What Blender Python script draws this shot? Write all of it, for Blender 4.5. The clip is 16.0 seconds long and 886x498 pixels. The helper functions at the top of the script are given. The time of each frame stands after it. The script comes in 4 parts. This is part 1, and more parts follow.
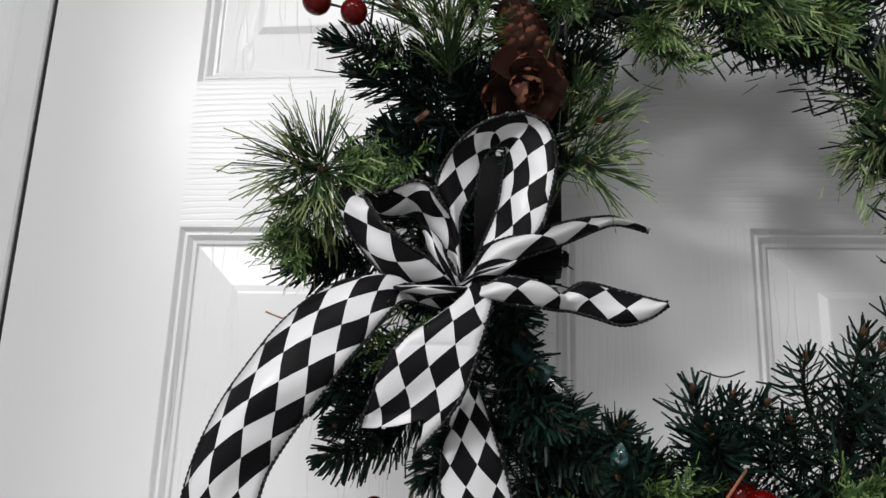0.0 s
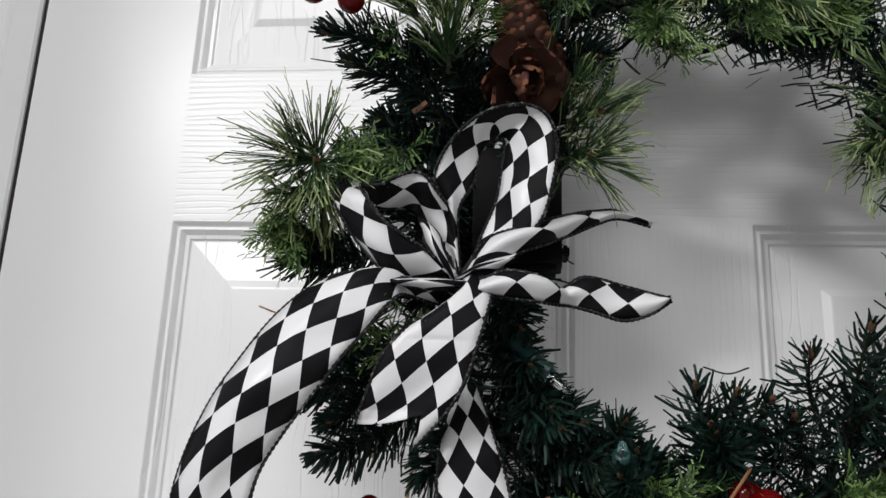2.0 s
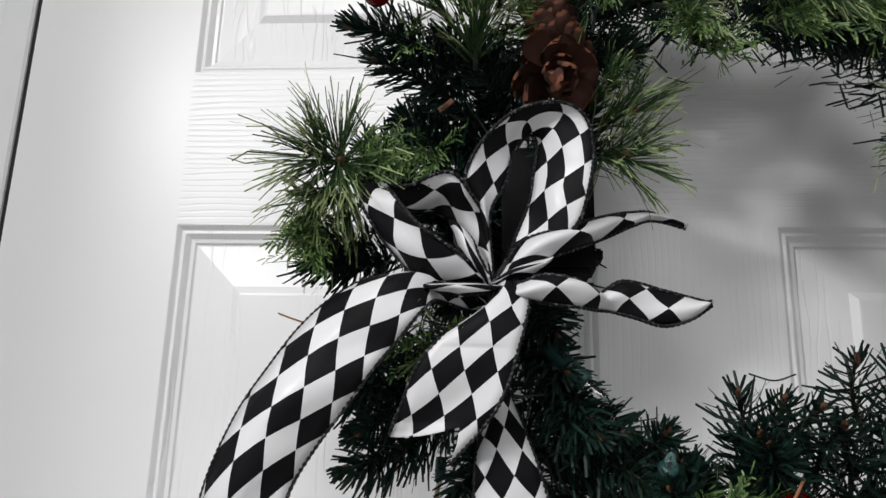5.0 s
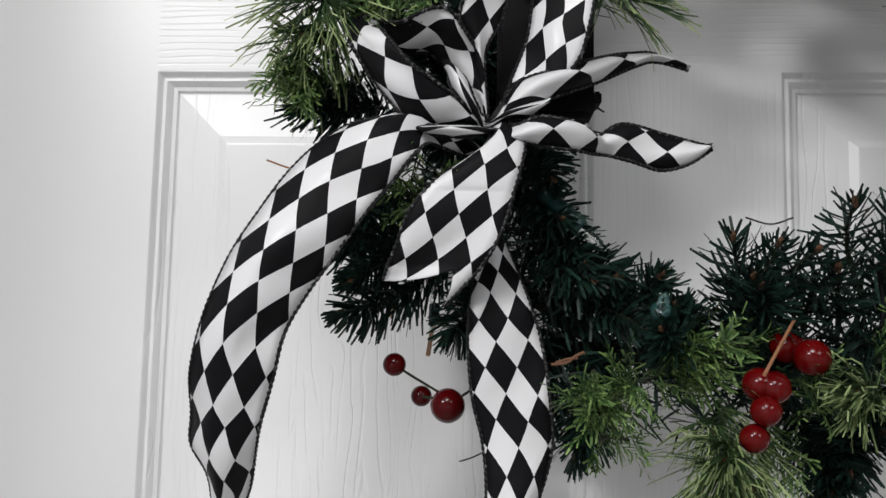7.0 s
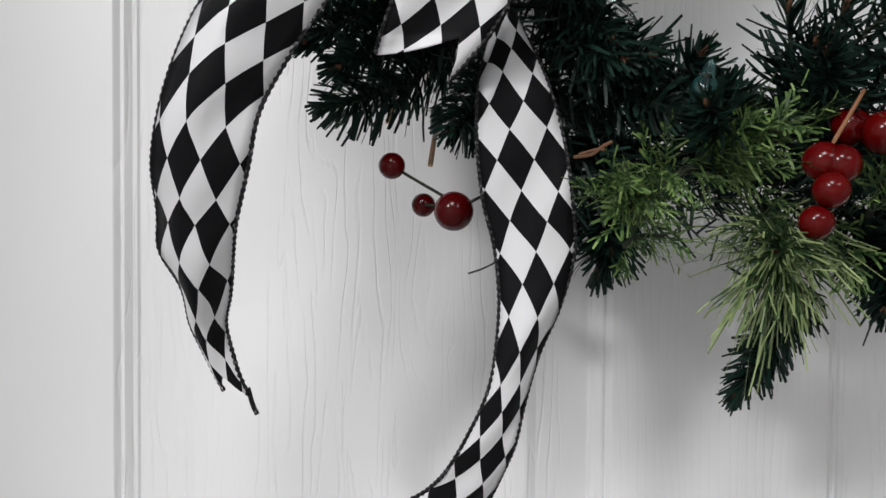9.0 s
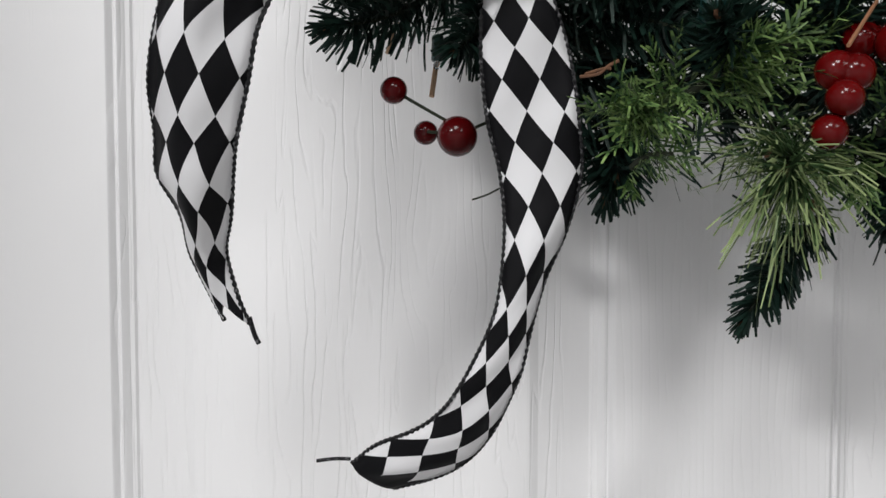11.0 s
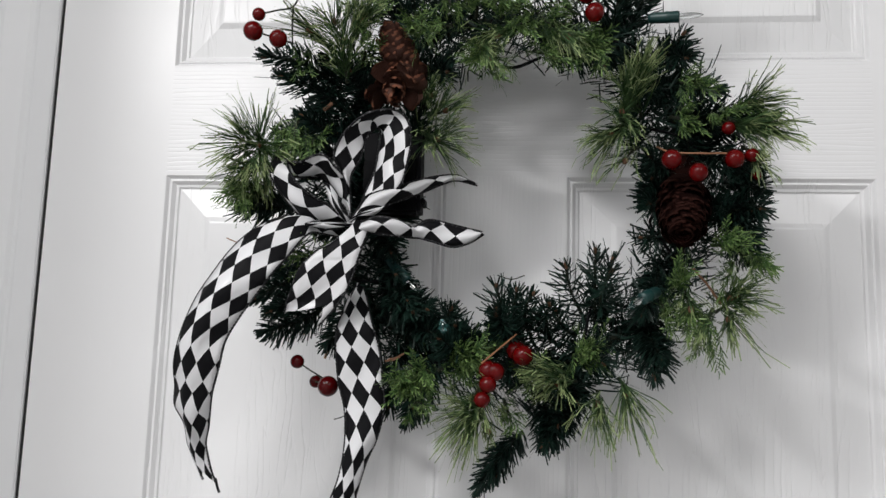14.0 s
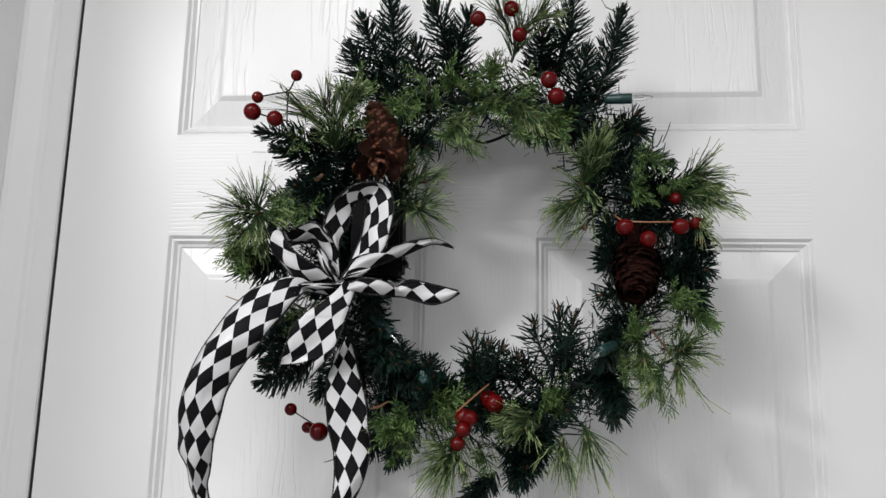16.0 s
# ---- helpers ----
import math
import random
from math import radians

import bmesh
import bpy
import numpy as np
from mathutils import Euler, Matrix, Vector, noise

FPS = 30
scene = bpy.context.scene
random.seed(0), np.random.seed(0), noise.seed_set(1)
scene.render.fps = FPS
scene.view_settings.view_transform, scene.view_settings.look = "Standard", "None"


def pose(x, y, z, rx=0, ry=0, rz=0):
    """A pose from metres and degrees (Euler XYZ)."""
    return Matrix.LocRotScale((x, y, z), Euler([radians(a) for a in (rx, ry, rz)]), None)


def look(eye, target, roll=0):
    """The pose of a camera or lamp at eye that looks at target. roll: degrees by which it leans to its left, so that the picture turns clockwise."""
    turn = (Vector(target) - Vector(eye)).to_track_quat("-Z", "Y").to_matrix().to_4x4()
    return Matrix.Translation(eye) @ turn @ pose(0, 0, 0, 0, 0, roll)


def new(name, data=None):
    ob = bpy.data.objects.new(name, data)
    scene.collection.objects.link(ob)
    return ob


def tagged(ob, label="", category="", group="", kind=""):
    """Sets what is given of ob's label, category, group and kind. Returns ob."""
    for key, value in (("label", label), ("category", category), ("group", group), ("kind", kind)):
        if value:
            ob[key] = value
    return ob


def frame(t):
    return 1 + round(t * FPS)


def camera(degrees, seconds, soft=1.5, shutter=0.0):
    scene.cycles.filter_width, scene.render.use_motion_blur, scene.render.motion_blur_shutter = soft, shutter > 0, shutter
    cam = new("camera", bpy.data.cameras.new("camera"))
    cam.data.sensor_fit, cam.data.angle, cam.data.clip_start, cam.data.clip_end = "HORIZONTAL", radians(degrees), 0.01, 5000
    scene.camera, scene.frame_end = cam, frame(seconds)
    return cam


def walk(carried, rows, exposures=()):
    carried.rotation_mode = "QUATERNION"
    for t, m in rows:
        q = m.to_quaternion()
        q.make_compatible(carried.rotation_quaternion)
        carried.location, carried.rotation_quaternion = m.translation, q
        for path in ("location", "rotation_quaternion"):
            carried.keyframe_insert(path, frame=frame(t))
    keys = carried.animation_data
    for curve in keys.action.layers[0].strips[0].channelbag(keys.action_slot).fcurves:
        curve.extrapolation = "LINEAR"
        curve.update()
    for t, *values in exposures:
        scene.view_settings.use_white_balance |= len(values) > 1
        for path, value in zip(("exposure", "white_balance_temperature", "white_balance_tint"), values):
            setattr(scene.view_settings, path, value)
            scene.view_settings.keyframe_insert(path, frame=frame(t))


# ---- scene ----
cam = camera(57.7, 16.0)
PATH = [
    (0, (-0.087, -0.529, 1.431), (-0.31, 1.396, 1.925), 2.0),
    (0.5, (-0.088, -0.525, 1.428), (-0.308, 1.4, 1.925), 2.0),
    (1, (-0.089, -0.517, 1.426), (-0.307, 1.408, 1.924), 2.2),
    (1.5, (-0.089, -0.518, 1.426), (-0.303, 1.407, 1.925), 2.2),
    (2, (-0.089, -0.519, 1.428), (-0.302, 1.405, 1.931), 2.2),
    (2.5, (-0.089, -0.515, 1.428), (-0.297, 1.408, 1.936), 2.1),
    (3, (-0.099, -0.505, 1.431), (-0.299, 1.419, 1.939), 1.8),
    (5.5, (-0.119, -0.504, 1.431), (-0.26, 1.423, 1.948), 1.7),
    (6, (-0.118, -0.499, 1.429), (-0.254, 1.456, 1.826), 1.8),
    (6.5, (-0.121, -0.499, 1.425), (-0.248, 1.48, 1.688), 1.5),
    (7, (-0.121, -0.494, 1.423), (-0.243, 1.493, 1.611), 1.2),
    (7.5, (-0.116, -0.486, 1.421), (-0.247, 1.506, 1.544), 1.0),
    (8, (-0.115, -0.478, 1.414), (-0.236, 1.518, 1.466), 0.8),
    (8.5, (-0.115, -0.458, 1.401), (-0.252, 1.537, 1.375), 0.5),
    (9, (-0.125, -0.44, 1.377), (-0.247, 1.555, 1.326), 0.4),
    (9.5, (-0.134, -0.429, 1.355), (-0.254, 1.566, 1.279), 0.2),
    (9.7, (-0.138, -0.423, 1.351), (-0.243, 1.571, 1.243), 0.2),
    (12, (-0.095, -0.491, 1.363), (-0.197, 1.507, 1.339), -0.0),
    (12.5, (-0.058, -0.604, 1.384), (-0.197, 1.389, 1.467), 1.5),
    (13, (-0.034, -0.684, 1.4), (-0.188, 1.298, 1.623), 1.5),
    (13.5, (-0.007, -0.727, 1.411), (-0.184, 1.251, 1.653), 1.6),
    (14, (0.012, -0.75, 1.407), (-0.179, 1.222, 1.683), 1.6),
    (14.5, (0.018, -0.771, 1.411), (-0.172, 1.196, 1.72), 1.2),
    (15, (0.018, -0.795, 1.416), (-0.162, 1.17, 1.743), 1.2),
    (15.5, (0.023, -0.808, 1.417), (-0.137, 1.157, 1.755), 1.1),
    (16, (0.023, -0.824, 1.417), (-0.131, 1.137, 1.779), 1.2),
]
walk(cam, [(t, look(eye, target, roll)) for t, eye, target, roll in PATH])
# ---- light ----
world = bpy.data.worlds.new("room_air")
scene.world = world
world.use_nodes = True
world.node_tree.nodes["Background"].inputs[0].default_value = (0.9, 0.95, 1.0, 1)
world.node_tree.nodes["Background"].inputs[1].default_value = 0.02


def unseen_lamp(place, size, watts, colour=(1.0, 0.99, 0.99)):
    lamp = bpy.data.lights.new("unseen_lamp_light", "AREA")
    lamp.shape, lamp.size, lamp.energy, lamp.color = "DISK", size, watts, colour
    ob = new("unseen_lamp_light", lamp)
    ob.location = place
    return ob


unseen_lamp((-0.30, -1.20, 2.41), 0.50, 13)
unseen_lamp((-1.17, -1.60, 2.41), 0.34, 35.5)
# added fill light, softens the shadows and lifts the right side
unseen_lamp((0.80, -1.75, 2.41), 0.80, 11.5)
scene.view_settings.exposure = 0.0


# ---- materials ----
def material(name, colour, rough=0.5, metal=0.0, spec=0.5):
    m = bpy.data.materials.new(name)
    m.use_nodes = True
    b = m.node_tree.nodes["Principled BSDF"]
    b.inputs["Base Color"].default_value = (*colour, 1)
    b.inputs["Roughness"].default_value = rough
    b.inputs["Metallic"].default_value = metal
    b.inputs["Specular IOR Level"].default_value = spec
    return m


def node(m, kind, **values):
    n = m.node_tree.nodes.new(kind)
    for key, value in values.items():
        n.inputs[key.replace("_", " ")].default_value = value
    return n


def wire(m, a, b):
    m.node_tree.links.new(a, b)


def shader(m):
    return m.node_tree.nodes["Principled BSDF"]


def mixed(m, factor, a, b):
    n = m.node_tree.nodes.new("ShaderNodeMix")
    n.data_type = "RGBA"
    n.inputs[6].default_value, n.inputs[7].default_value = (*a, 1), (*b, 1)
    wire(m, factor, n.inputs[0])
    return n.outputs[2]


def sums(m, op, a, b, clamp=False):
    n = m.node_tree.nodes.new("ShaderNodeMath")
    n.operation, n.use_clamp = op, clamp
    for socket, v in zip(n.inputs, (a, b)):
        if isinstance(v, (int, float)):
            socket.default_value = v
        else:
            wire(m, v, socket)
    return n.outputs[0]


def raised(m, height, strength, distance):
    n = node(m, "ShaderNodeBump", Strength=strength, Distance=distance)
    wire(m, height, n.inputs["Height"])
    wire(m, n.outputs[0], shader(m).inputs["Normal"])


def scaled(m, x, y, z):
    """Object coordinates, scaled."""
    c = m.node_tree.nodes.new("ShaderNodeTexCoord")
    n = m.node_tree.nodes.new("ShaderNodeMapping")
    n.inputs["Scale"].default_value = (x, y, z)
    wire(m, c.outputs["Object"], n.inputs[0])
    return n.outputs[0]


def painted_grain(name, along, strength, across, length, share, rings, depth=0.0007, thin=0.13, pitch=0.0, broken=0.0):
    """White semi-gloss paint over an embossed wood grain along x or z: long wavering grooves, so far apart and so long (m), over a share of the face; pitch: the even step of the grooves; broken: how often they stop."""
    m = material(name, (0.80, 0.80, 0.80), 0.35, 0, 0.8)
    a, b = 1 / across, 1 / length
    co = scaled(m, b if along == "x" else a, 2.0, a if along == "x" else b)
    lines = node(m, "ShaderNodeTexNoise", Scale=1.0, Detail=2.5, Roughness=0.55, Distortion=0.6)
    wire(m, co, lines.inputs["Vector"])
    turns = sums(m, "MULTIPLY", lines.outputs["Fac"], rings)
    if pitch:
        place = m.node_tree.nodes.new("ShaderNodeSeparateXYZ")
        wire(m, co, place.inputs[0])
        turns = sums(m, "ADD", turns, sums(m, "MULTIPLY", place.outputs["Z" if along == "x" else "X"], across / pitch))
    off = sums(m, "PINGPONG", turns, 0.5)
    groove = sums(m, "SUBTRACT", 1.0, sums(m, "DIVIDE", off, thin), True)
    patch = node(m, "ShaderNodeTexNoise", Scale=0.33, Detail=2.0)
    wire(m, co, patch.inputs["Vector"])
    mask = sums(m, "MULTIPLY", sums(m, "SUBTRACT", patch.outputs["Fac"], 1.0 - share), 7.0, True)
    if broken:
        gaps = node(m, "ShaderNodeTexNoise", Scale=2.2, Detail=2.0)
        wire(m, co, gaps.inputs["Vector"])
        mask = sums(m, "MULTIPLY", mask, sums(m, "MULTIPLY", sums(m, "SUBTRACT", gaps.outputs["Fac"], broken), 6.0, True))
    fine = node(m, "ShaderNodeTexNoise", Scale=3.5, Detail=3.0)
    wire(m, co, fine.inputs["Vector"])
    cut = sums(m, "MULTIPLY", groove, mask)
    raised(m, sums(m, "SUBTRACT", sums(m, "MULTIPLY", fine.outputs["Fac"], 0.35), cut), strength, depth)
    big = node(m, "ShaderNodeTexNoise", Scale=5.0, Detail=3.0)
    c = m.node_tree.nodes.new("ShaderNodeTexCoord")
    wire(m, c.outputs["Object"], big.inputs["Vector"])
    wire(m, mixed(m, big.outputs["Fac"], (0.79, 0.79, 0.80), (0.84, 0.84, 0.845)), shader(m).inputs["Base Color"])
    return m


M_STILE = painted_grain("paint_stile", "z", 0.14, 0.004, 0.09, 0.45, 3.0)
M_RAIL = painted_grain("paint_rail", "x", 0.18, 0.0300, 0.22, 0.68, 4.0, 0.0007, 0.20, 0.0042)
M_MULLION = painted_grain("paint_mullion", "z", 0.17, 0.0300, 0.22, 0.68, 4.0, 0.0007, 0.20, 0.0046)
M_PANEL = painted_grain("paint_panel", "z", 0.48, 0.0200, 0.160, 0.58, 6.0, 0.0008, 0.14, 0.0078, 0.36)


def plain(name, colour, rough, grain=30.0, spread=0.04, bump=0.1):
    m = material(name, colour, rough)
    n = node(m, "ShaderNodeTexNoise", Scale=grain, Detail=4.0)
    wire(m, scaled(m, 1, 1, 1), n.inputs["Vector"])
    lo, hi = tuple(c * (1 - spread) for c in colour), tuple(min(1, c * (1 + spread)) for c in colour)
    wire(m, mixed(m, n.outputs["Fac"], lo, hi), shader(m).inputs["Base Color"])
    raised(m, n.outputs["Fac"], bump, 0.001)
    return m


M_TRIM = plain("paint_trim", (0.76, 0.765, 0.775), 0.4, 18, 0.03, 0.06)
M_WALL = plain("paint_wall", (0.66, 0.665, 0.67), 0.7, 120, 0.03, 0.15)
M_CEILING = plain("paint_ceiling", (0.8, 0.8, 0.79), 0.8, 140, 0.03, 0.2)
M_FLOOR = plain("floor_boards", (0.32, 0.31, 0.30), 0.5, 20, 0.2, 0.1)
# flat black that stands in for the shade in and behind the door gaps
M_GAP = material("gap_shade", (0.012, 0.012, 0.012), 0.8)
M_STEEL = material("hinge_steel", (0.5, 0.5, 0.5), 0.35, 1.0)


def foliage(name, dark, light, rough=0.45):
    """Needles of thin plastic: colour by needle and by clump."""
    m = material(name, dark, rough, 0, 0.25)
    g = m.node_tree.nodes.new("ShaderNodeNewGeometry")
    n = node(m, "ShaderNodeTexNoise", Scale=38.0, Detail=2.0)
    wire(m, scaled(m, 1, 1, 1), n.inputs["Vector"])
    mix = sums(m, "ADD", sums(m, "MULTIPLY", g.outputs["Random Per Island"], 0.6), sums(m, "MULTIPLY", n.outputs["Fac"], 0.4))
    wire(m, mixed(m, mix, dark, light), shader(m).inputs["Base Color"])
    return m


M_FIR = foliage("fir_needles", (0.0022, 0.008, 0.0065), (0.012, 0.036, 0.025), 0.5)
M_PINE = foliage("pine_needles", (0.010, 0.032, 0.012), (0.072, 0.130, 0.047))
M_PINE_TIP = foliage("pine_needle_tips", (0.060, 0.105, 0.036), (0.36, 0.43, 0.20))
M_CEDAR = foliage("cedar_fronds", (0.008, 0.030, 0.010), (0.074, 0.138, 0.039))
M_CEDAR_TIP = foliage("cedar_frond_tips", (0.034, 0.078, 0.022), (0.21, 0.31, 0.10))
M_TWIG = plain("brown_twig", (0.13, 0.06, 0.03), 0.7, 200, 0.4, 0.4)
M_STALK = plain("dark_stalk", (0.025, 0.03, 0.02), 0.7, 200, 0.3, 0.3)
M_TAN = plain("tan_stem", (0.28, 0.13, 0.065), 0.6, 200, 0.2, 0.3)
M_STRAW = plain("straw_stem", (0.45, 0.28, 0.17), 0.6, 200, 0.2, 0.3)
M_CONE = plain("cone_scales", (0.058, 0.0165, 0.007), 0.75, 160, 0.5, 0.5)
M_CONE_RIM = plain("cone_rims", (0.165, 0.052, 0.023), 0.7, 160, 0.4, 0.4)
M_DARK_RIM = plain("dark_cone_rims", (0.022, 0.0075, 0.0055), 0.6, 160, 0.4, 0.4)
M_DARK_CONE = plain("dark_cone_scales", (0.008, 0.002, 0.0014), 0.9, 160, 0.5, 0.5)
shader(M_STALK).inputs["Specular IOR Level"].default_value = 0.15
M_SOCKET = plain("green_socket", (0.007, 0.036, 0.034), 0.35, 60, 0.1, 0.05)
M_BLACK = plain("black_plastic", (0.005, 0.005, 0.006), 0.5, 60, 0.1, 0.05)
for m_ in (M_BLACK, M_DARK_CONE, M_DARK_RIM):
    shader(m_).inputs["Specular IOR Level"].default_value = 0.06
M_BERRY = material("berry_lacquer", (0.18, 0.006, 0.008), 0.16, 0, 0.24)
n_ = node(M_BERRY, "ShaderNodeTexNoise", Scale=90.0, Detail=3.0)
wire(M_BERRY, scaled(M_BERRY, 1, 1, 1), n_.inputs["Vector"])
wire(M_BERRY, mixed(M_BERRY, n_.outputs["Fac"], (0.045, 0.001, 0.0015), (0.13, 0.002, 0.002)), shader(M_BERRY).inputs["Base Color"])
M_GLASS = material("clear_bulb", (0.95, 0.97, 0.97), 0.03)
shader(M_GLASS).inputs["Transmission Weight"].default_value = 1.0
M_CORD = plain("black_cord", (0.012, 0.012, 0.013), 0.45, 300, 0.2, 0.3)
n_ = node(M_CORD, "ShaderNodeTexNoise", Scale=520.0, Detail=1.0)
wire(M_CORD, scaled(M_CORD, 1, 1, 1), n_.inputs["Vector"])
shader(M_CORD).inputs["Specular IOR Level"].default_value = 0.12
# grey specks put into the colour as glints on the cord's beads
glint = sums(M_CORD, "MULTIPLY", sums(M_CORD, "SUBTRACT", n_.outputs["Fac"], 0.58), 9.0, True)
wire(M_CORD, mixed(M_CORD, glint, (0.010, 0.010, 0.011), (0.11, 0.11, 0.115)), shader(M_CORD).inputs["Base Color"])


def ribbon_material():
    """Satin ribbon with a printed diamond check, in metres of its own cloth."""
    m = material("check_ribbon", (0.8, 0.8, 0.8), 0.32, 0, 0.32)
    uv = m.node_tree.nodes.new("ShaderNodeUVMap")
    uv.uv_map = "cloth"
    sp = m.node_tree.nodes.new("ShaderNodeSeparateXYZ")
    wire(m, uv.outputs[0], sp.inputs[0])
    a = sums(m, "DIVIDE", sp.outputs[0], 0.0150)
    b = sums(m, "DIVIDE", sp.outputs[1], 0.0245)
    p = sums(m, "FLOOR", sums(m, "ADD", a, b), 0)
    q = sums(m, "FLOOR", sums(m, "SUBTRACT", a, b), 0)
    parity = sums(m, "PINGPONG", sums(m, "ADD", p, q), 1.0)
    black = parity
    wire(m, mixed(m, black, (0.66, 0.66, 0.675), (0.006, 0.006, 0.007)), shader(m).inputs["Base Color"])
    wire(m, sums(m, "ADD", sums(m, "MULTIPLY", black, 0.24), 0.30), shader(m).inputs["Roughness"])
    wire(m, sums(m, "SUBTRACT", 0.30, sums(m, "MULTIPLY", black, 0.22)), shader(m).inputs["Specular IOR Level"])
    weave = node(m, "ShaderNodeTexNoise", Scale=900.0, Detail=2.0)
    wire(m, uv.outputs[0], weave.inputs["Vector"])
    crease = node(m, "ShaderNodeTexNoise", Scale=45.0, Detail=2.0)
    wire(m, uv.outputs[0], crease.inputs["Vector"])
    raised(m, sums(m, "ADD", sums(m, "MULTIPLY", weave.outputs["Fac"], 0.03), crease.outputs["Fac"]), 0.35, 0.002)
    return m


M_RIBBON = ribbon_material()
M_KNOT = plain("black_cloth", (0.010, 0.010, 0.011), 0.6, 300, 0.2, 0.3)


# ---- mesh helpers ----
def part(name, bm, mat, parent=None, label="", smooth=False):
    me = bpy.data.meshes.new(name)
    bm.to_mesh(me)
    bm.free()
    for m in mat if isinstance(mat, (list, tuple)) else [mat]:
        me.materials.append(m)
    if smooth:
        for f in me.polygons:
            f.use_smooth = True
    ob = new(name, me)
    if parent:
        ob.parent = parent
    return tagged(ob, label)


def box_into(bm, lo, hi, bevel=0.0):
    m = Matrix.Translation([(a + b) / 2 for a, b in zip(lo, hi)]) @ Matrix.Diagonal([b - a for a, b in zip(lo, hi)] + [1])
    made = bmesh.ops.create_cube(bm, size=1, matrix=m)
    if bevel:
        edges = {e for v in made["verts"] for e in v.link_edges}
        bmesh.ops.bevel(bm, geom=list(edges), offset=bevel, segments=2, affect="EDGES")
    return bm


def box(lo, hi, bevel=0.0):
    return box_into(bmesh.new(), lo, hi, bevel)


def tube_into(bm, points, radius, sides=6):
    """A tube along points; radius is a number or a function of 0..1."""
    rings = []
    side = None
    for i, p in enumerate(points):
        d = (points[min(i + 1, len(points) - 1)] - points[max(i - 1, 0)]).normalized()
        if side is None:
            side = d.orthogonal().normalized()
        side = (side - d * side.dot(d)).normalized()
        up = d.cross(side)
        r = radius(i / (len(points) - 1)) if callable(radius) else radius
        rings.append([bm.verts.new(p + r * (math.cos(k * math.tau / sides) * side + math.sin(k * math.tau / sides) * up)) for k in range(sides)])
    for a, b in zip(rings, rings[1:]):
        for k in range(sides):
            bm.faces.new((a[k], a[(k + 1) % sides], b[(k + 1) % sides], b[k]))
    bm.faces.new(rings[0][::-1])
    bm.faces.new(rings[-1])
    return bm


def smooth_path(points, steps):
    """Catmull-Rom through numpy rows."""
    p = np.array(points, float)
    p = np.vstack([2 * p[0] - p[1], p, 2 * p[-1] - p[-2]])
    rows = []
    for i in range(1, len(p) - 2):
        for k in range(steps):
            u = k / steps
            rows.append(0.5 * (2 * p[i] + (p[i + 1] - p[i - 1]) * u + (2 * p[i - 1] - 5 * p[i] + 4 * p[i + 1] - p[i + 2]) * u * u + (3 * p[i] - p[i - 1] - 3 * p[i + 1] + p[i + 2]) * u ** 3))
    rows.append(p[-2])
    return np.array(rows)


# ---- the room ----
def structure(name, bm, mat, label, category):
    return tagged(part(name, bm, mat), label, category, kind="structure")


structure("floor", box((-2.2, -3.0, -0.1), (2.2, 0.3, 0.0)), M_FLOOR, "brown floor of the room before the door", "floor")
structure("ceiling", box((-2.2, -3.0, 2.44), (2.2, 0.3, 2.54)), M_CEILING, "plain white ceiling above the door", "ceiling")
structure("wall_west", box((-2.3, -3.0, 0), (-2.2, 0.15, 2.44)), M_WALL, "plain pale painted side wall", "wall")
structure("wall_east", box((2.2, -3.0, 0), (2.3, 0.15, 2.44)), M_WALL, "plain pale painted side wall", "wall")
structure("wall_south", box((-2.3, -3.1, 0), (2.3, -3.0, 2.44)), M_WALL, "plain pale painted back wall", "wall")
bm = bmesh.new()
box_into(bm, (-2.2, 0.012, 0), (-0.495, 0.13, 2.44))
box_into(bm, (0.492, 0.012, 0), (2.2, 0.13, 2.44))
box_into(bm, (-0.495, 0.012, 2.075), (0.492, 0.13, 2.44))
structure("wall_north", bm, M_WALL, "pale painted wall round the white door", "wall")
# unseen wall, added to block the left lamp and shade the left stile
structure("shade_wall", box((-0.74, -0.52, 0), (-0.62, 0.0115, 2.44)), M_WALL, "unseen short pale wall, added to shade the left door stile", "wall")
# added black sheet, so that no light shows behind the door
structure("dark_sheet_behind_door", box((-0.6, 0.20, 0), (0.6, 0.25, 2.2)), M_GAP, "unseen black sheet for the dark behind the closed door", "wall")


# ---- the door ----
DOOR_L, DOOR_R = -0.460, 0.456
PANEL_X = ((-0.3380, -0.0590), (0.0550, 0.3340))
PANEL_Z = ((0.235, 0.745), (0.935, 1.5822), (1.6945, 1.917))
DOOR_T, THICK = 2.032, 0.035
PROFILE = ((0.0, 0.0), (0.0008, 0.0007), (0.0028, 0.0036), (0.0036, 0.0039), (0.0045, 0.0030), (0.0054, 0.0029), (0.0064, 0.0040),
           (0.0086, 0.0066), (0.0100, 0.0069), (0.0110, 0.0071), (0.0120, 0.0088), (0.0130, 0.0090), (0.0400, 0.0052), (0.0412, 0.0050), (0.0460, 0.0024), (0.0475, 0.0022))

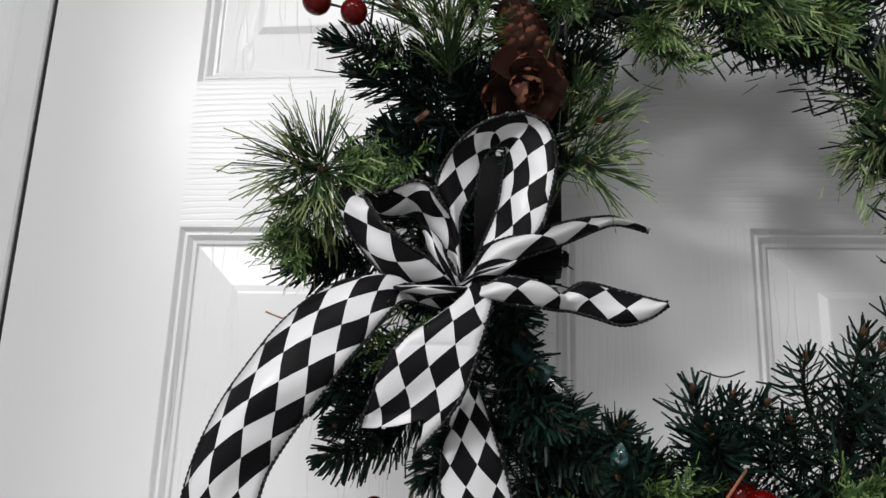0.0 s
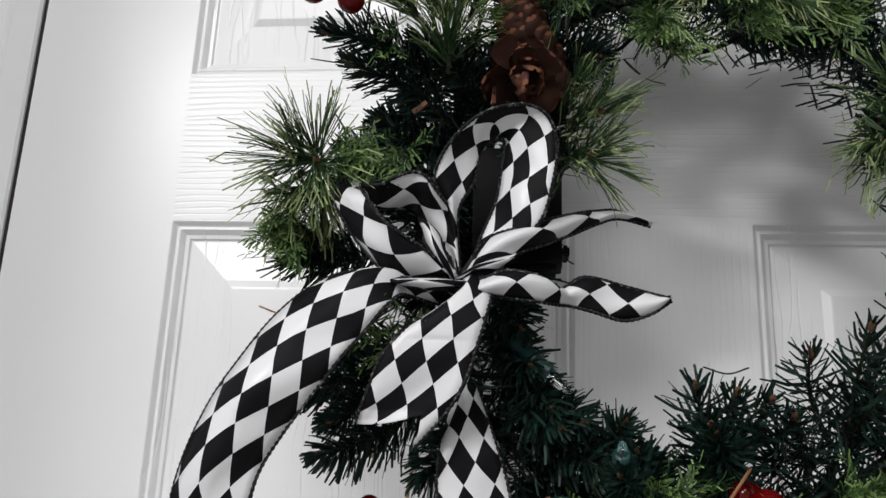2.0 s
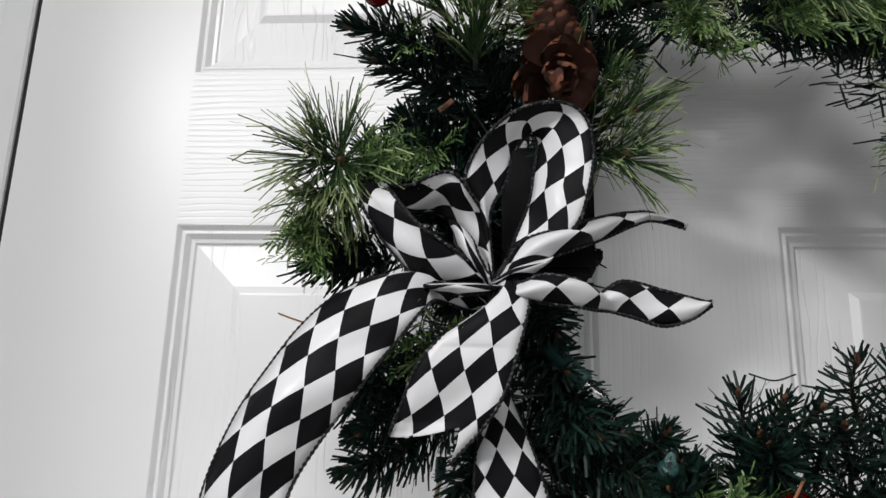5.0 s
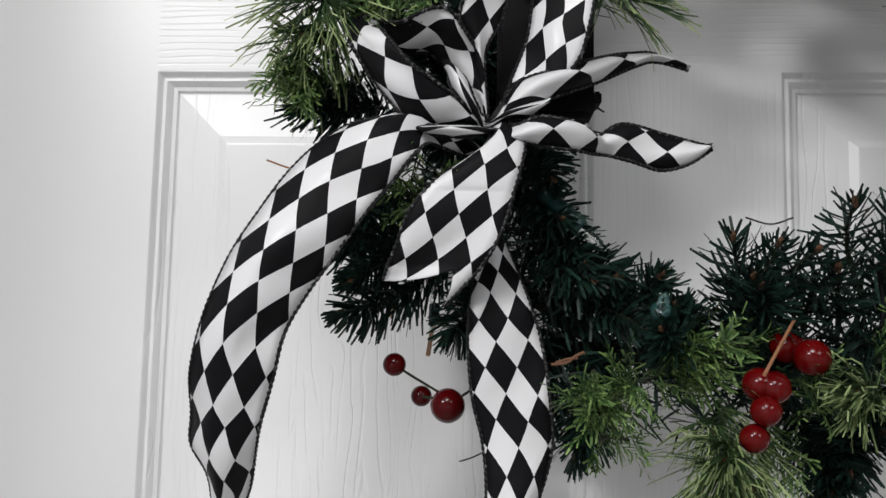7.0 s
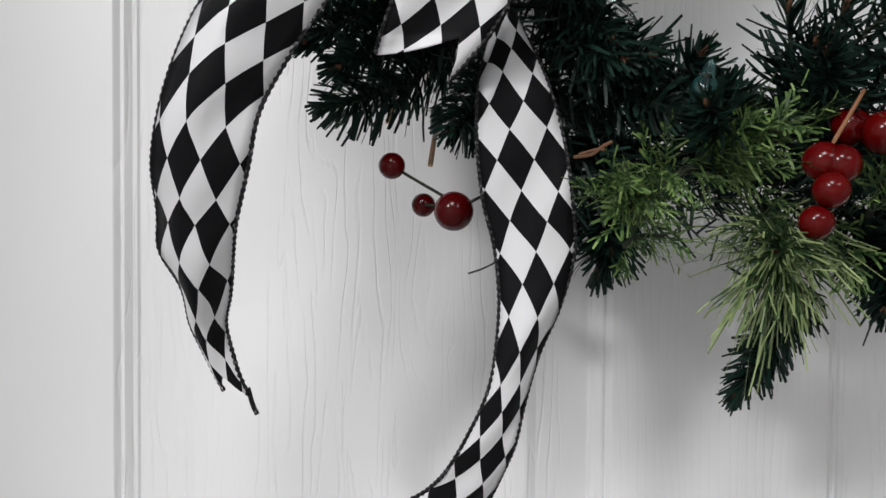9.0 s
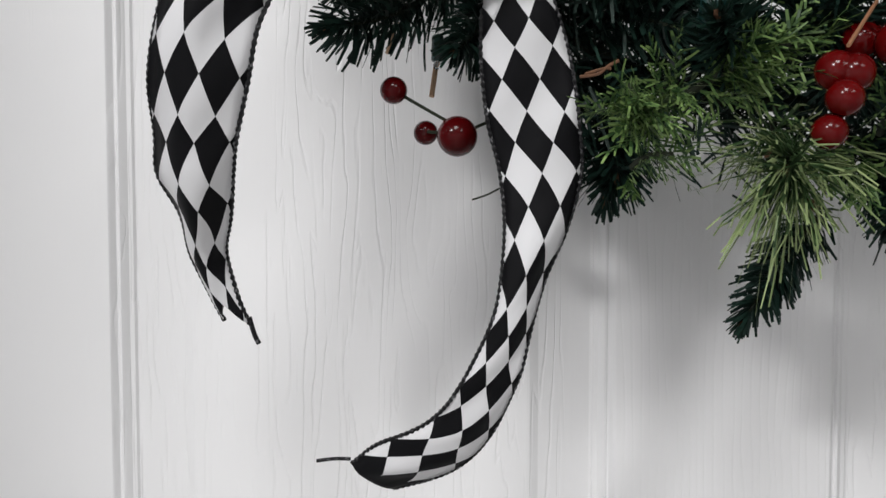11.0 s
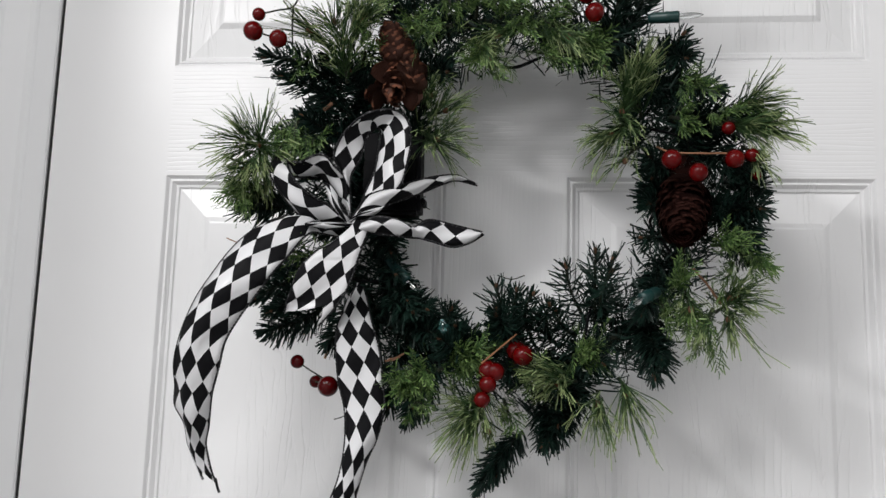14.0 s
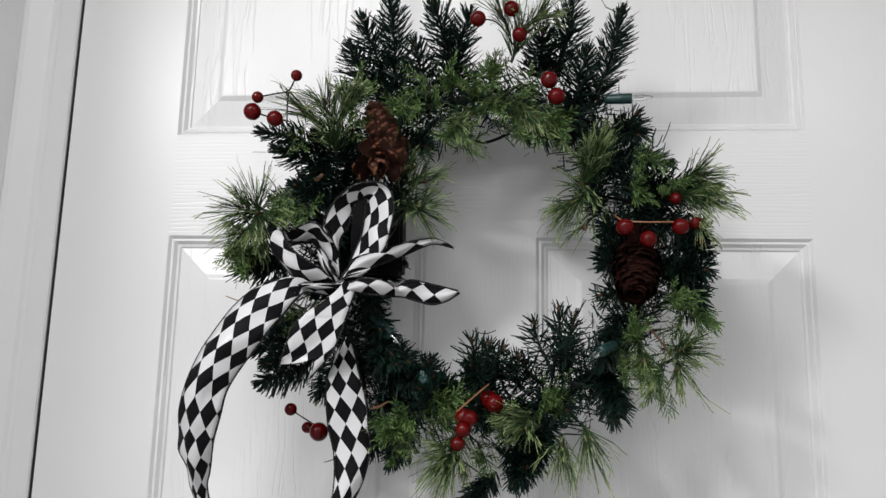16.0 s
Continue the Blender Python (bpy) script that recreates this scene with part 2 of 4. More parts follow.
door = tagged(new("door_1"), "white moulded six-panel door with embossed wood grain, closed", "door", kind="structure")
for x0, x1 in ((DOOR_L, PANEL_X[0][0]), (PANEL_X[1][1], DOOR_R)):
    part("stile", box((x0, 0, 0.008), (x1, THICK, DOOR_T)), M_STILE, door)
for z0, z1 in ((0.008, PANEL_Z[0][0]), (PANEL_Z[0][1], PANEL_Z[1][0]), (PANEL_Z[1][1], PANEL_Z[2][0]), (PANEL_Z[2][1], DOOR_T)):
    part("rail", box((PANEL_X[0][0], 0, z0), (PANEL_X[1][1], THICK, z1)), M_RAIL, door)
for z0, z1 in PANEL_Z:
    part("mullion", box((PANEL_X[0][1], 0, z0), (PANEL_X[1][0], THICK, z1)), M_MULLION, door)
    for x0, x1 in PANEL_X:
        bm = bmesh.new()
        rings = [[bm.verts.new(c) for c in ((x0 + d, y, z0 + d), (x1 - d, y, z0 + d), (x1 - d, y, z1 - d), (x0 + d, y, z1 - d))] for d, y in PROFILE]
        for a, b in zip(rings, rings[1:]):
            for k in range(4):
                bm.faces.new((a[k], a[(k + 1) % 4], b[(k + 1) % 4], b[k]))
        bm.faces.new(rings[-1])
        box_into(bm, (x0, 0.020, z0), (x1, THICK, z1))
        part("panel", bm, M_PANEL, door)

frame_ob = tagged(new("door_frame"), "white painted door jamb and casing", "door frame", kind="structure")
CASING = ((0.0, 0.03), (0.0, -0.001), (0.0015, -0.0030), (0.0210, -0.0042), (0.0235, -0.0036), (0.0265, -0.0038), (0.0300, -0.0062),
          (0.0540, -0.0120), (0.0600, -0.0122), (0.0625, -0.0100), (0.0630, 0.0119))
for s_, e in ((-1, DOOR_L - 0.0035), (1, DOOR_R + 0.0035)):
    bm = bmesh.new()
    ends = [[bm.verts.new((e + s_ * d, y, z)) for d, y in CASING] for z in (0.0, DOOR_T + 0.066)]
    for k in range(len(CASING)):
        q = (k + 1) % len(CASING)
        bm.faces.new((ends[0][k], ends[0][q], ends[1][q], ends[1][k]))
    for e_ in ends:
        bm.faces.new(e_)
    bmesh.ops.recalc_face_normals(bm, faces=bm.faces)
    part("casing", bm, M_TRIM, frame_ob)
    xs = sorted((e, e + s_ * 0.036))
    part("jamb", box((xs[0], 0.0305, 0), (xs[1], 0.13, DOOR_T + 0.037)), M_TRIM, frame_ob)
part("casing", box((DOOR_L - 0.0035, -0.006, DOOR_T + 0.004), (DOOR_R + 0.0035, 0.0119, DOOR_T + 0.066), 0.002), M_TRIM, frame_ob)
# a black strip fills the hinge-side gap in place of its shade
part("gap_shade_strip", box((DOOR_L - 0.0034, 0.0008, 0.01), (DOOR_L - 0.0001, THICK + 0.001, DOOR_T)), M_GAP, frame_ob, "black strip for the shade in the gap at the closed door edge")
# the stops are black too, to keep the gaps dark
part("door_stop", box((DOOR_L - 0.0034, THICK + 0.002, 0), (DOOR_L + 0.012, 0.06, DOOR_T)), M_GAP, frame_ob, "door stop, black for the shade in the gap")
part("door_stop", box((DOOR_R - 0.012, THICK + 0.002, 0), (DOOR_R + 0.0034, 0.06, DOOR_T)), M_GAP, frame_ob, "door stop, black for the shade in the gap")


# ---- the wreath ----
CENTRE, RING = Vector((0.004, -0.068, 1.550)), 0.152
rng = np.random.default_rng(7)
HANGING = Matrix.Translation((-0.0323, -0.1329, 1.5121)) @ Matrix.Rotation(radians(-0.3), 4, "Y") @ Matrix.Scale(1.0098, 4) @ Matrix.Translation((0.0294, 0.1315, -1.5080))
wreath = tagged(new("wreath"), "green artificial pine wreath with red berries and brown cones", "wreath")
wreath.matrix_world = HANGING


def blade(verts, faces, p, d, length, width, droop=0.0, bend=0.0, blunt=0.45, knee=0.5, hook=None, flat=None):
    """One flat plastic needle from p along d, in two tapering pieces, bent at the knee; hook: the way its end turns; flat: the way its width lies."""
    side = flat if flat else Vector(rng.normal(size=3)).cross(d)
    side = side.normalized() * width / 2
    m = p + d * length * knee
    t = p + d * length + Vector((0, 0, -droop * length)) + Vector(rng.normal(size=3)) * bend * length
    if hook:
        t += hook * length
    i = len(verts)
    verts.extend((p - side * 0.8, p + side * 0.8, m + side, m - side, t + side * blunt, t - side * blunt))
    faces.extend(((i, i + 1, i + 2, i + 3), (i + 3, i + 2, i + 4, i + 5)))


def needles_part(name, verts, faces, mat, parent, label="", tips=None):
    me = bpy.data.meshes.new(name)
    me.from_pydata([tuple(v) for v in verts], [], faces)
    me.materials.append(mat)
    if tips:
        me.materials.append(tips)
        for i, f in enumerate(me.polygons):
            f.material_index = i % 2
    ob = new(name, me)
    ob.parent = parent
    return tagged(ob, label)


def around(d, lean):
    """A random way that leans from d by that many degrees."""
    o = d.orthogonal().normalized()
    o.rotate(Matrix.Rotation(rng.uniform(0, math.tau), 3, d))
    a = radians(lean)
    return (d * math.cos(a) + o * math.sin(a)).normalized()


def sprig(kind, base, tip, needles=0, reach=1.0, spread=70):
    base, tip = Vector(base), Vector(tip)
    d = tip - base
    size = d.length
    d.normalize()
    sag = around(d, 90) * size * rng.uniform(0.03, 0.12)
    line = [base.lerp(tip, u) + sag * math.sin(u * math.pi) for u in np.linspace(0, 1, 7)]
    stalk = part(kind + "_sprig", tube_into(bmesh.new(), line, lambda u: 0.0016 - 0.0009 * u, 5), M_STALK, wreath)
    verts, faces = [], []

    def at(u):
        return base.lerp(tip, u) + sag * math.sin(u * math.pi)
    if kind == "fir":
        # a twisted-wire brush: even rows of needles that sweep forward and shorten to the tip
        count = needles or int(50 + size * 3300)
        turn = rng.uniform(0, math.tau)
        o = d.orthogonal().normalized()
        w = d.cross(o)
        for k in range(count):
            u = (k + rng.uniform(0, 1)) / count
            a = turn + k * 2.39996 + rng.normal() * 0.25
            end = max(0.0, u - 0.68) / 0.32
            lean = radians(min(84, 60 + rng.normal() * 7 - 40 * end ** 1.5))
            way = d * math.cos(lean) + (o * math.cos(a) + w * math.sin(a)) * math.sin(lean)
            stray = rng.uniform() < 0.025
            if stray:
                way = (way + Vector(rng.normal(size=3)) * 0.45).normalized()
            blade(verts, faces, at(u), way, reach * rng.triangular(0.013, 0.0185, 0.023) * (1.1 if stray else 1.0 - 0.58 * end), rng.uniform(0.0011, 0.0019), rng.uniform(0, 0.08), 0.04, 0.7, 0.6, d * rng.uniform(0.06, 0.24))
        mat = M_FIR
    elif kind == "pine":
        # long needles in small bundles, each bundle spreading a little
        left = 2 * (needles or 140)
        while left > 0:
            u = rng.uniform(0.1, 1.0)
            root = at(u) + Vector(rng.normal(size=3)) * 0.0018
            aim = (around(d, spread * rng.uniform(0.02, 1.0) ** 0.7) + Vector(rng.normal(size=3)) * 0.07).normalized()
            run = rng.triangular(0.018, 0.036, 0.045) * reach
            knee = rng.uniform(0.62, 0.88)
            for _ in range(4):
                left -= 1
                blade(verts, faces, root, around(aim, rng.uniform(0, 9)), run * rng.uniform(0.75, 1.06), rng.uniform(0.0005, 0.0009), rng.uniform(0.0, 0.12), 0.04, 0.95, knee)
        mat = M_PINE
    else:
        # flat feathery fronds of scale leaves, side leaves in the frond's plane
        flat = Vector(rng.normal(size=3)).cross(d).normalized()
        for _ in range(int(1.2 * (needles or 40))):
            u = rng.uniform(0.0, 1.0)
            way = (d * rng.uniform(0.6, 1.1) + flat * rng.uniform(-0.9, 0.9) + Vector(rng.normal(size=3)) * 0.3).normalized()
            q = at(u) + Vector(rng.normal(size=3)) * 0.003
            run = rng.uniform(0.010, 0.025)
            fork = way.cross(Vector(rng.normal(size=3))).normalized()
            for k in range(11):
                p = q + way * run * k / 10
                out = (way + fork * (0.0 if k == 10 else 0.75 if k % 2 else -0.75) * rng.uniform(0.4, 1.2) + Vector(rng.normal(size=3)) * 0.15).normalized()
                blade(verts, faces, p, out, rng.uniform(0.005, 0.0105) * (1.15 - 0.05 * k), rng.uniform(0.0006, 0.0013), rng.uniform(0, 0.2), 0.10, 0.8, 0.5, None, fork.cross(way).cross(out))
        mat = M_CEDAR
    needles_part("needles", verts, faces, mat, stalk, tips={"pine": M_PINE_TIP, "cedar": M_CEDAR_TIP}.get(kind))
    if kind != "cedar":
        bm = bmesh.new()
        bmesh.ops.create_icosphere(bm, subdivisions=1, radius=1, matrix=Matrix.Translation(tip) @ d.to_track_quat("Z", "Y").to_matrix().to_4x4() @ Matrix.Diagonal((0.0016, 0.0016, 0.004, 1) if kind == "fir" else (0.0025, 0.0025, 0.004, 1)))
        part("bud", bm, M_TWIG, stalk, "brown sprig tip")
    return stalk


def core():
    """The wire ring and the dense short needles round it."""
    line = [CENTRE + RING * Vector((math.cos(a), 0, math.sin(a))) for a in np.linspace(0, math.tau, 73)]
    ring = part("wire_ring", tube_into(bmesh.new(), line, 0.004, 6), M_STALK, wreath)
    verts, faces = [], []
    for _ in range(9000):
        a = rng.uniform(0, math.tau)
        d = Vector((-math.sin(a), 0, math.cos(a)))
        p = CENTRE + RING * Vector((math.cos(a), 0, math.sin(a))) + Vector(rng.normal(size=3)) * 0.014
        blade(verts, faces, p, around(d, rng.uniform(35, 75)), rng.uniform(0.012, 0.022), rng.uniform(0.0011, 0.0018), 0, 0.05, 0.7)
    needles_part("garland_needles", verts, faces, M_FIR, ring)


core()
sprig("fir", (-0.079, -0.070, 1.683), (-0.085, -0.110, 1.795), reach=1.2)
sprig("fir", (-0.088, -0.070, 1.707), (-0.111, -0.110, 1.766), reach=1.2)
sprig("fir", (-0.091, -0.070, 1.695), (-0.120, -0.110, 1.738), reach=1.2)
sprig("fir", (-0.026, -0.070, 1.706), (-0.043, -0.110, 1.782), reach=1.2)
sprig("fir", (-0.018, -0.070, 1.711), (-0.007, -0.110, 1.771), reach=1.2)
sprig("fir", (0.067, -0.070, 1.715), (0.086, -0.110, 1.786), reach=1.2)
sprig("fir", (0.100, -0.070, 1.680), (0.133, -0.110, 1.769), reach=1.2)
sprig("fir", (0.089, -0.070, 1.669), (0.102, -0.110, 1.731), reach=1.2)
sprig("fir", (-0.049, -0.070, 1.688), (-0.059, -0.110, 1.741), reach=1.2)
sprig("fir", (0.057, -0.070, 1.721), (0.061, -0.110, 1.749), reach=1.2)
sprig("fir", (0.029, -0.070, 1.687), (0.076, -0.110, 1.650))
sprig("fir", (-0.081, -0.070, 1.654), (-0.047, -0.110, 1.640))
sprig("fir", (0.084, -0.070, 1.692), (0.081, -0.110, 1.642))
sprig("fir", (-0.138, -0.090, 1.631), (-0.196, -0.130, 1.647))
sprig("fir", (-0.131, -0.090, 1.609), (-0.184, -0.120, 1.634))
sprig("fir", (-0.124, -0.070, 1.597), (-0.169, -0.110, 1.604))
sprig("fir", (-0.177, -0.070, 1.536), (-0.214, -0.110, 1.525))
sprig("fir", (-0.189, -0.070, 1.547), (-0.213, -0.110, 1.535))
sprig("fir", (-0.115, -0.070, 1.654), (-0.150, -0.110, 1.653))
sprig("fir", (-0.108, -0.070, 1.614), (-0.128, -0.110, 1.642))
sprig("fir", (-0.123, -0.070, 1.564), (-0.146, -0.110, 1.577))
sprig("fir", (-0.068, -0.070, 1.586), (-0.095, -0.110, 1.603))
sprig("fir", (-0.146, -0.070, 1.471), (-0.200, -0.110, 1.450))
sprig("fir", (-0.140, -0.070, 1.458), (-0.190, -0.110, 1.425))
sprig("fir", (-0.123, -0.070, 1.445), (-0.139, -0.110, 1.414))
sprig("fir", (-0.138, -0.070, 1.470), (-0.186, -0.110, 1.440))
sprig("fir", (-0.109, -0.060, 1.446), (-0.124, -0.085, 1.414))
sprig("fir", (-0.152, -0.070, 1.487), (-0.198, -0.110, 1.468))
sprig("fir", (-0.109, -0.070, 1.498), (-0.084, -0.110, 1.471))
sprig("fir", (-0.103, -0.070, 1.488), (-0.074, -0.110, 1.450))
sprig("fir", (-0.110, -0.070, 1.520), (-0.089, -0.110, 1.490))
sprig("fir", (-0.097, -0.070, 1.466), (-0.070, -0.110, 1.442))
sprig("fir", (-0.081, -0.070, 1.456), (-0.058, -0.110, 1.444))
sprig("fir", (-0.111, -0.070, 1.542), (-0.143, -0.110, 1.504))
sprig("fir", (-0.076, -0.060, 1.420), (-0.092, -0.080, 1.364))
sprig("fir", (-0.065, -0.060, 1.415), (-0.076, -0.085, 1.355))
sprig("fir", (-0.086, -0.070, 1.435), (-0.046, -0.110, 1.420))
sprig("fir", (-0.054, -0.070, 1.420), (-0.039, -0.110, 1.445))
sprig("fir", (-0.065, -0.060, 1.394), (-0.071, -0.085, 1.365))
sprig("fir", (0.001, -0.070, 1.421), (-0.003, -0.130, 1.444), needles=110)
sprig("fir", (0.011, -0.070, 1.426), (0.012, -0.120, 1.460), needles=110)
sprig("fir", (0.024, -0.070, 1.427), (0.025, -0.130, 1.456), needles=100)
sprig("fir", (0.040, -0.070, 1.422), (0.037, -0.120, 1.449), needles=100)
sprig("fir", (-0.027, -0.070, 1.418), (-0.035, -0.120, 1.431))
sprig("fir", (-0.021, -0.080, 1.406), (-0.045, -0.140, 1.420))
sprig("fir", (0.076, -0.070, 1.432), (0.071, -0.130, 1.490), needles=110)
sprig("fir", (0.070, -0.070, 1.437), (0.050, -0.110, 1.480), needles=80)
sprig("fir", (0.081, -0.070, 1.438), (0.086, -0.110, 1.485), needles=100)
sprig("fir", (0.060, -0.070, 1.427), (0.042, -0.110, 1.446), needles=80)
sprig("fir", (0.004, -0.080, 1.416), (-0.003, -0.140, 1.439))
sprig("fir", (0.080, -0.080, 1.447), (0.082, -0.140, 1.473), needles=80)
sprig("fir", (0.030, -0.070, 1.386), (0.037, -0.110, 1.346))
sprig("fir", (0.052, -0.070, 1.377), (0.032, -0.110, 1.342))
sprig("fir", (0.060, -0.070, 1.397), (0.044, -0.110, 1.356))
sprig("fir", (0.040, -0.070, 1.407), (0.059, -0.110, 1.375))
sprig("fir", (0.109, -0.070, 1.443), (0.117, -0.110, 1.395))
sprig("fir", (0.116, -0.070, 1.448), (0.123, -0.110, 1.409))
sprig("fir", (0.020, -0.090, 1.416), (0.002, -0.130, 1.398))
sprig("fir", (0.060, -0.090, 1.417), (0.077, -0.130, 1.404))
sprig("fir", (-0.129, -0.060, 1.521), (-0.111, -0.080, 1.600))
sprig("fir", (-0.118, -0.060, 1.521), (-0.088, -0.080, 1.573))
sprig("fir", (-0.124, -0.060, 1.532), (-0.075, -0.090, 1.544))
sprig("fir", (-0.113, -0.060, 1.538), (-0.084, -0.080, 1.600))
sprig("fir", (-0.135, -0.060, 1.543), (-0.141, -0.090, 1.593))
sprig("fir", (-0.107, -0.060, 1.521), (-0.081, -0.085, 1.527))
sprig("fir", (-0.134, -0.060, 1.510), (-0.097, -0.085, 1.544))
sprig("fir", (-0.156, -0.070, 1.558), (-0.171, -0.100, 1.579))
sprig("fir", (-0.079, -0.070, 1.586), (-0.067, -0.090, 1.625))
sprig("fir", (0.132, -0.070, 1.489), (0.107, -0.110, 1.442))
sprig("fir", (0.139, -0.070, 1.531), (0.117, -0.110, 1.550))
sprig("fir", (0.133, -0.070, 1.510), (0.108, -0.110, 1.503), needles=80)
sprig("fir", (0.180, -0.070, 1.537), (0.194, -0.110, 1.501))
sprig("fir", (0.180, -0.070, 1.553), (0.199, -0.110, 1.540))
sprig("fir", (0.169, -0.070, 1.537), (0.191, -0.110, 1.525))
sprig("fir", (0.184, -0.070, 1.511), (0.192, -0.110, 1.488))
sprig("fir", (0.141, -0.070, 1.612), (0.195, -0.110, 1.610))
sprig("fir", (0.131, -0.070, 1.640), (0.170, -0.110, 1.623))
sprig("fir", (0.146, -0.070, 1.601), (0.208, -0.110, 1.601))
sprig("fir", (0.126, -0.070, 1.657), (0.144, -0.110, 1.670), needles=70)
sprig("fir", (0.131, -0.070, 1.668), (0.146, -0.110, 1.649))
sprig("fir", (0.150, -0.070, 1.585), (0.197, -0.110, 1.555))
sprig("fir", (0.167, -0.070, 1.612), (0.148, -0.110, 1.555))
sprig("pine", (-0.202, -0.099, 1.585), (-0.196, -0.129, 1.573), needles=170, reach=1.25, spread=100)
sprig("pine", (-0.202, -0.111, 1.579), (-0.210, -0.131, 1.577), needles=55, reach=1.15, spread=48)
sprig("pine", (-0.203, -0.111, 1.569), (-0.207, -0.131, 1.552), needles=55, reach=1.0, spread=48)
sprig("pine", (-0.130, -0.111, 1.631), (-0.130, -0.131, 1.659), needles=110, spread=55)
sprig("pine", (-0.135, -0.111, 1.670), (-0.138, -0.131, 1.676), needles=60, spread=62, reach=0.9)
sprig("pine", (-0.129, -0.111, 1.654), (-0.116, -0.131, 1.676), needles=80, spread=32, reach=0.9)
sprig("pine", (-0.143, -0.111, 1.659), (-0.158, -0.131, 1.669), needles=45, spread=30, reach=1.1)
sprig("pine", (-0.070, -0.089, 1.589), (-0.053, -0.109, 1.583), needles=120, reach=1.15, spread=68)
sprig("pine", (-0.064, -0.089, 1.603), (-0.047, -0.109, 1.607), needles=60, spread=38, reach=1.0)
sprig("pine", (-0.067, -0.089, 1.613), (-0.060, -0.109, 1.621), needles=40, spread=30, reach=0.8)
sprig("pine", (0.031, -0.111, 1.720), (0.042, -0.131, 1.744), needles=90, spread=45)
sprig("pine", (0.046, -0.111, 1.757), (0.060, -0.131, 1.759), needles=60, spread=32)
sprig("pine", (0.029, -0.111, 1.747), (0.021, -0.131, 1.761), needles=50, spread=40)
sprig("pine", (0.094, -0.111, 1.598), (0.099, -0.131, 1.615), needles=125, reach=1.4, spread=27)
sprig("pine", (0.099, -0.111, 1.595), (0.083, -0.131, 1.580), needles=95, reach=1.3, spread=30)
sprig("pine", (0.106, -0.111, 1.575), (0.094, -0.131, 1.559), needles=25, reach=0.9, spread=30)
sprig("pine", (0.177, -0.111, 1.598), (0.192, -0.131, 1.587), needles=115, reach=1.25, spread=32)
sprig("pine", (0.187, -0.111, 1.576), (0.191, -0.131, 1.562), needles=25, reach=1.1, spread=24)
sprig("pine", (0.167, -0.111, 1.456), (0.174, -0.131, 1.457), needles=60, reach=1.1, spread=35)
sprig("pine", (0.170, -0.111, 1.451), (0.168, -0.131, 1.439), needles=50, reach=1.4, spread=27)
sprig("pine", (0.161, -0.111, 1.448), (0.150, -0.131, 1.433), needles=45, reach=1.2, spread=17)
sprig("pine", (0.074, -0.111, 1.384), (0.072, -0.131, 1.375), needles=65, reach=1.35, spread=24)
sprig("pine", (0.090, -0.111, 1.394), (0.093, -0.131, 1.381), needles=55, reach=1.3, spread=25)
sprig("pine", (-0.012, -0.124, 1.371), (-0.020, -0.139, 1.365), needles=140, reach=1.2, spread=46)
sprig("pine", (-0.011, -0.111, 1.360), (-0.008, -0.131, 1.353), needles=25, reach=0.8, spread=15)
sprig("pine", (0.058, -0.111, 1.391), (0.040, -0.131, 1.394), needles=95, reach=1.15, spread=25)
sprig("cedar", (-0.070, -0.111, 1.400), (-0.074, -0.131, 1.389), needles=22)
sprig("cedar", (-0.063, -0.111, 1.382), (-0.071, -0.131, 1.383), needles=18)
sprig("cedar", (-0.069, -0.111, 1.368), (-0.058, -0.131, 1.372), needles=10)
sprig("cedar", (-0.048, -0.111, 1.396), (-0.028, -0.131, 1.405), needles=26)
sprig("cedar", (-0.034, -0.111, 1.406), (-0.016, -0.131, 1.411), needles=26)
sprig("cedar", (-0.052, -0.111, 1.391), (-0.058, -0.131, 1.396), needles=14)
sprig("cedar", (0.057, -0.111, 1.407), (0.068, -0.131, 1.413), needles=26)
sprig("cedar", (0.003, -0.111, 1.375), (0.008, -0.131, 1.363), needles=12)
sprig("cedar", (0.025, -0.111, 1.380), (0.021, -0.131, 1.393), needles=12)
sprig("cedar", (-0.003, -0.111, 1.684), (0.002, -0.131, 1.693), needles=28)
sprig("cedar", (-0.004, -0.111, 1.661), (-0.016, -0.131, 1.645), needles=22)
sprig("cedar", (0.025, -0.111, 1.657), (0.040, -0.131, 1.644), needles=18)
sprig("cedar", (0.058, -0.111, 1.663), (0.076, -0.131, 1.648), needles=10)
sprig("cedar", (-0.017, -0.111, 1.647), (-0.007, -0.131, 1.633), needles=12)
sprig("cedar", (-0.065, -0.111, 1.688), (-0.066, -0.131, 1.665), needles=12)
sprig("cedar", (-0.119, -0.111, 1.664), (-0.112, -0.131, 1.680), needles=22)
sprig("cedar", (-0.116, -0.111, 1.680), (-0.108, -0.131, 1.691), needles=14)
sprig("cedar", (-0.118, -0.111, 1.646), (-0.112, -0.131, 1.654), needles=10)
sprig("cedar", (-0.210, -0.111, 1.549), (-0.214, -0.131, 1.538), needles=22)
sprig("cedar", (-0.201, -0.111, 1.540), (-0.206, -0.131, 1.524), needles=20)
sprig("cedar", (-0.190, -0.111, 1.563), (-0.175, -0.131, 1.573), needles=12)
sprig("cedar", (-0.170, -0.111, 1.598), (-0.165, -0.131, 1.574), needles=12)
sprig("cedar", (-0.152, -0.111, 1.585), (-0.152, -0.131, 1.573), needles=10)
sprig("cedar", (-0.162, -0.111, 1.655), (-0.164, -0.131, 1.642), needles=9)
sprig("cedar", (0.162, -0.111, 1.497), (0.169, -0.131, 1.499), needles=20)
sprig("cedar", (0.182, -0.111, 1.493), (0.190, -0.131, 1.482), needles=20)
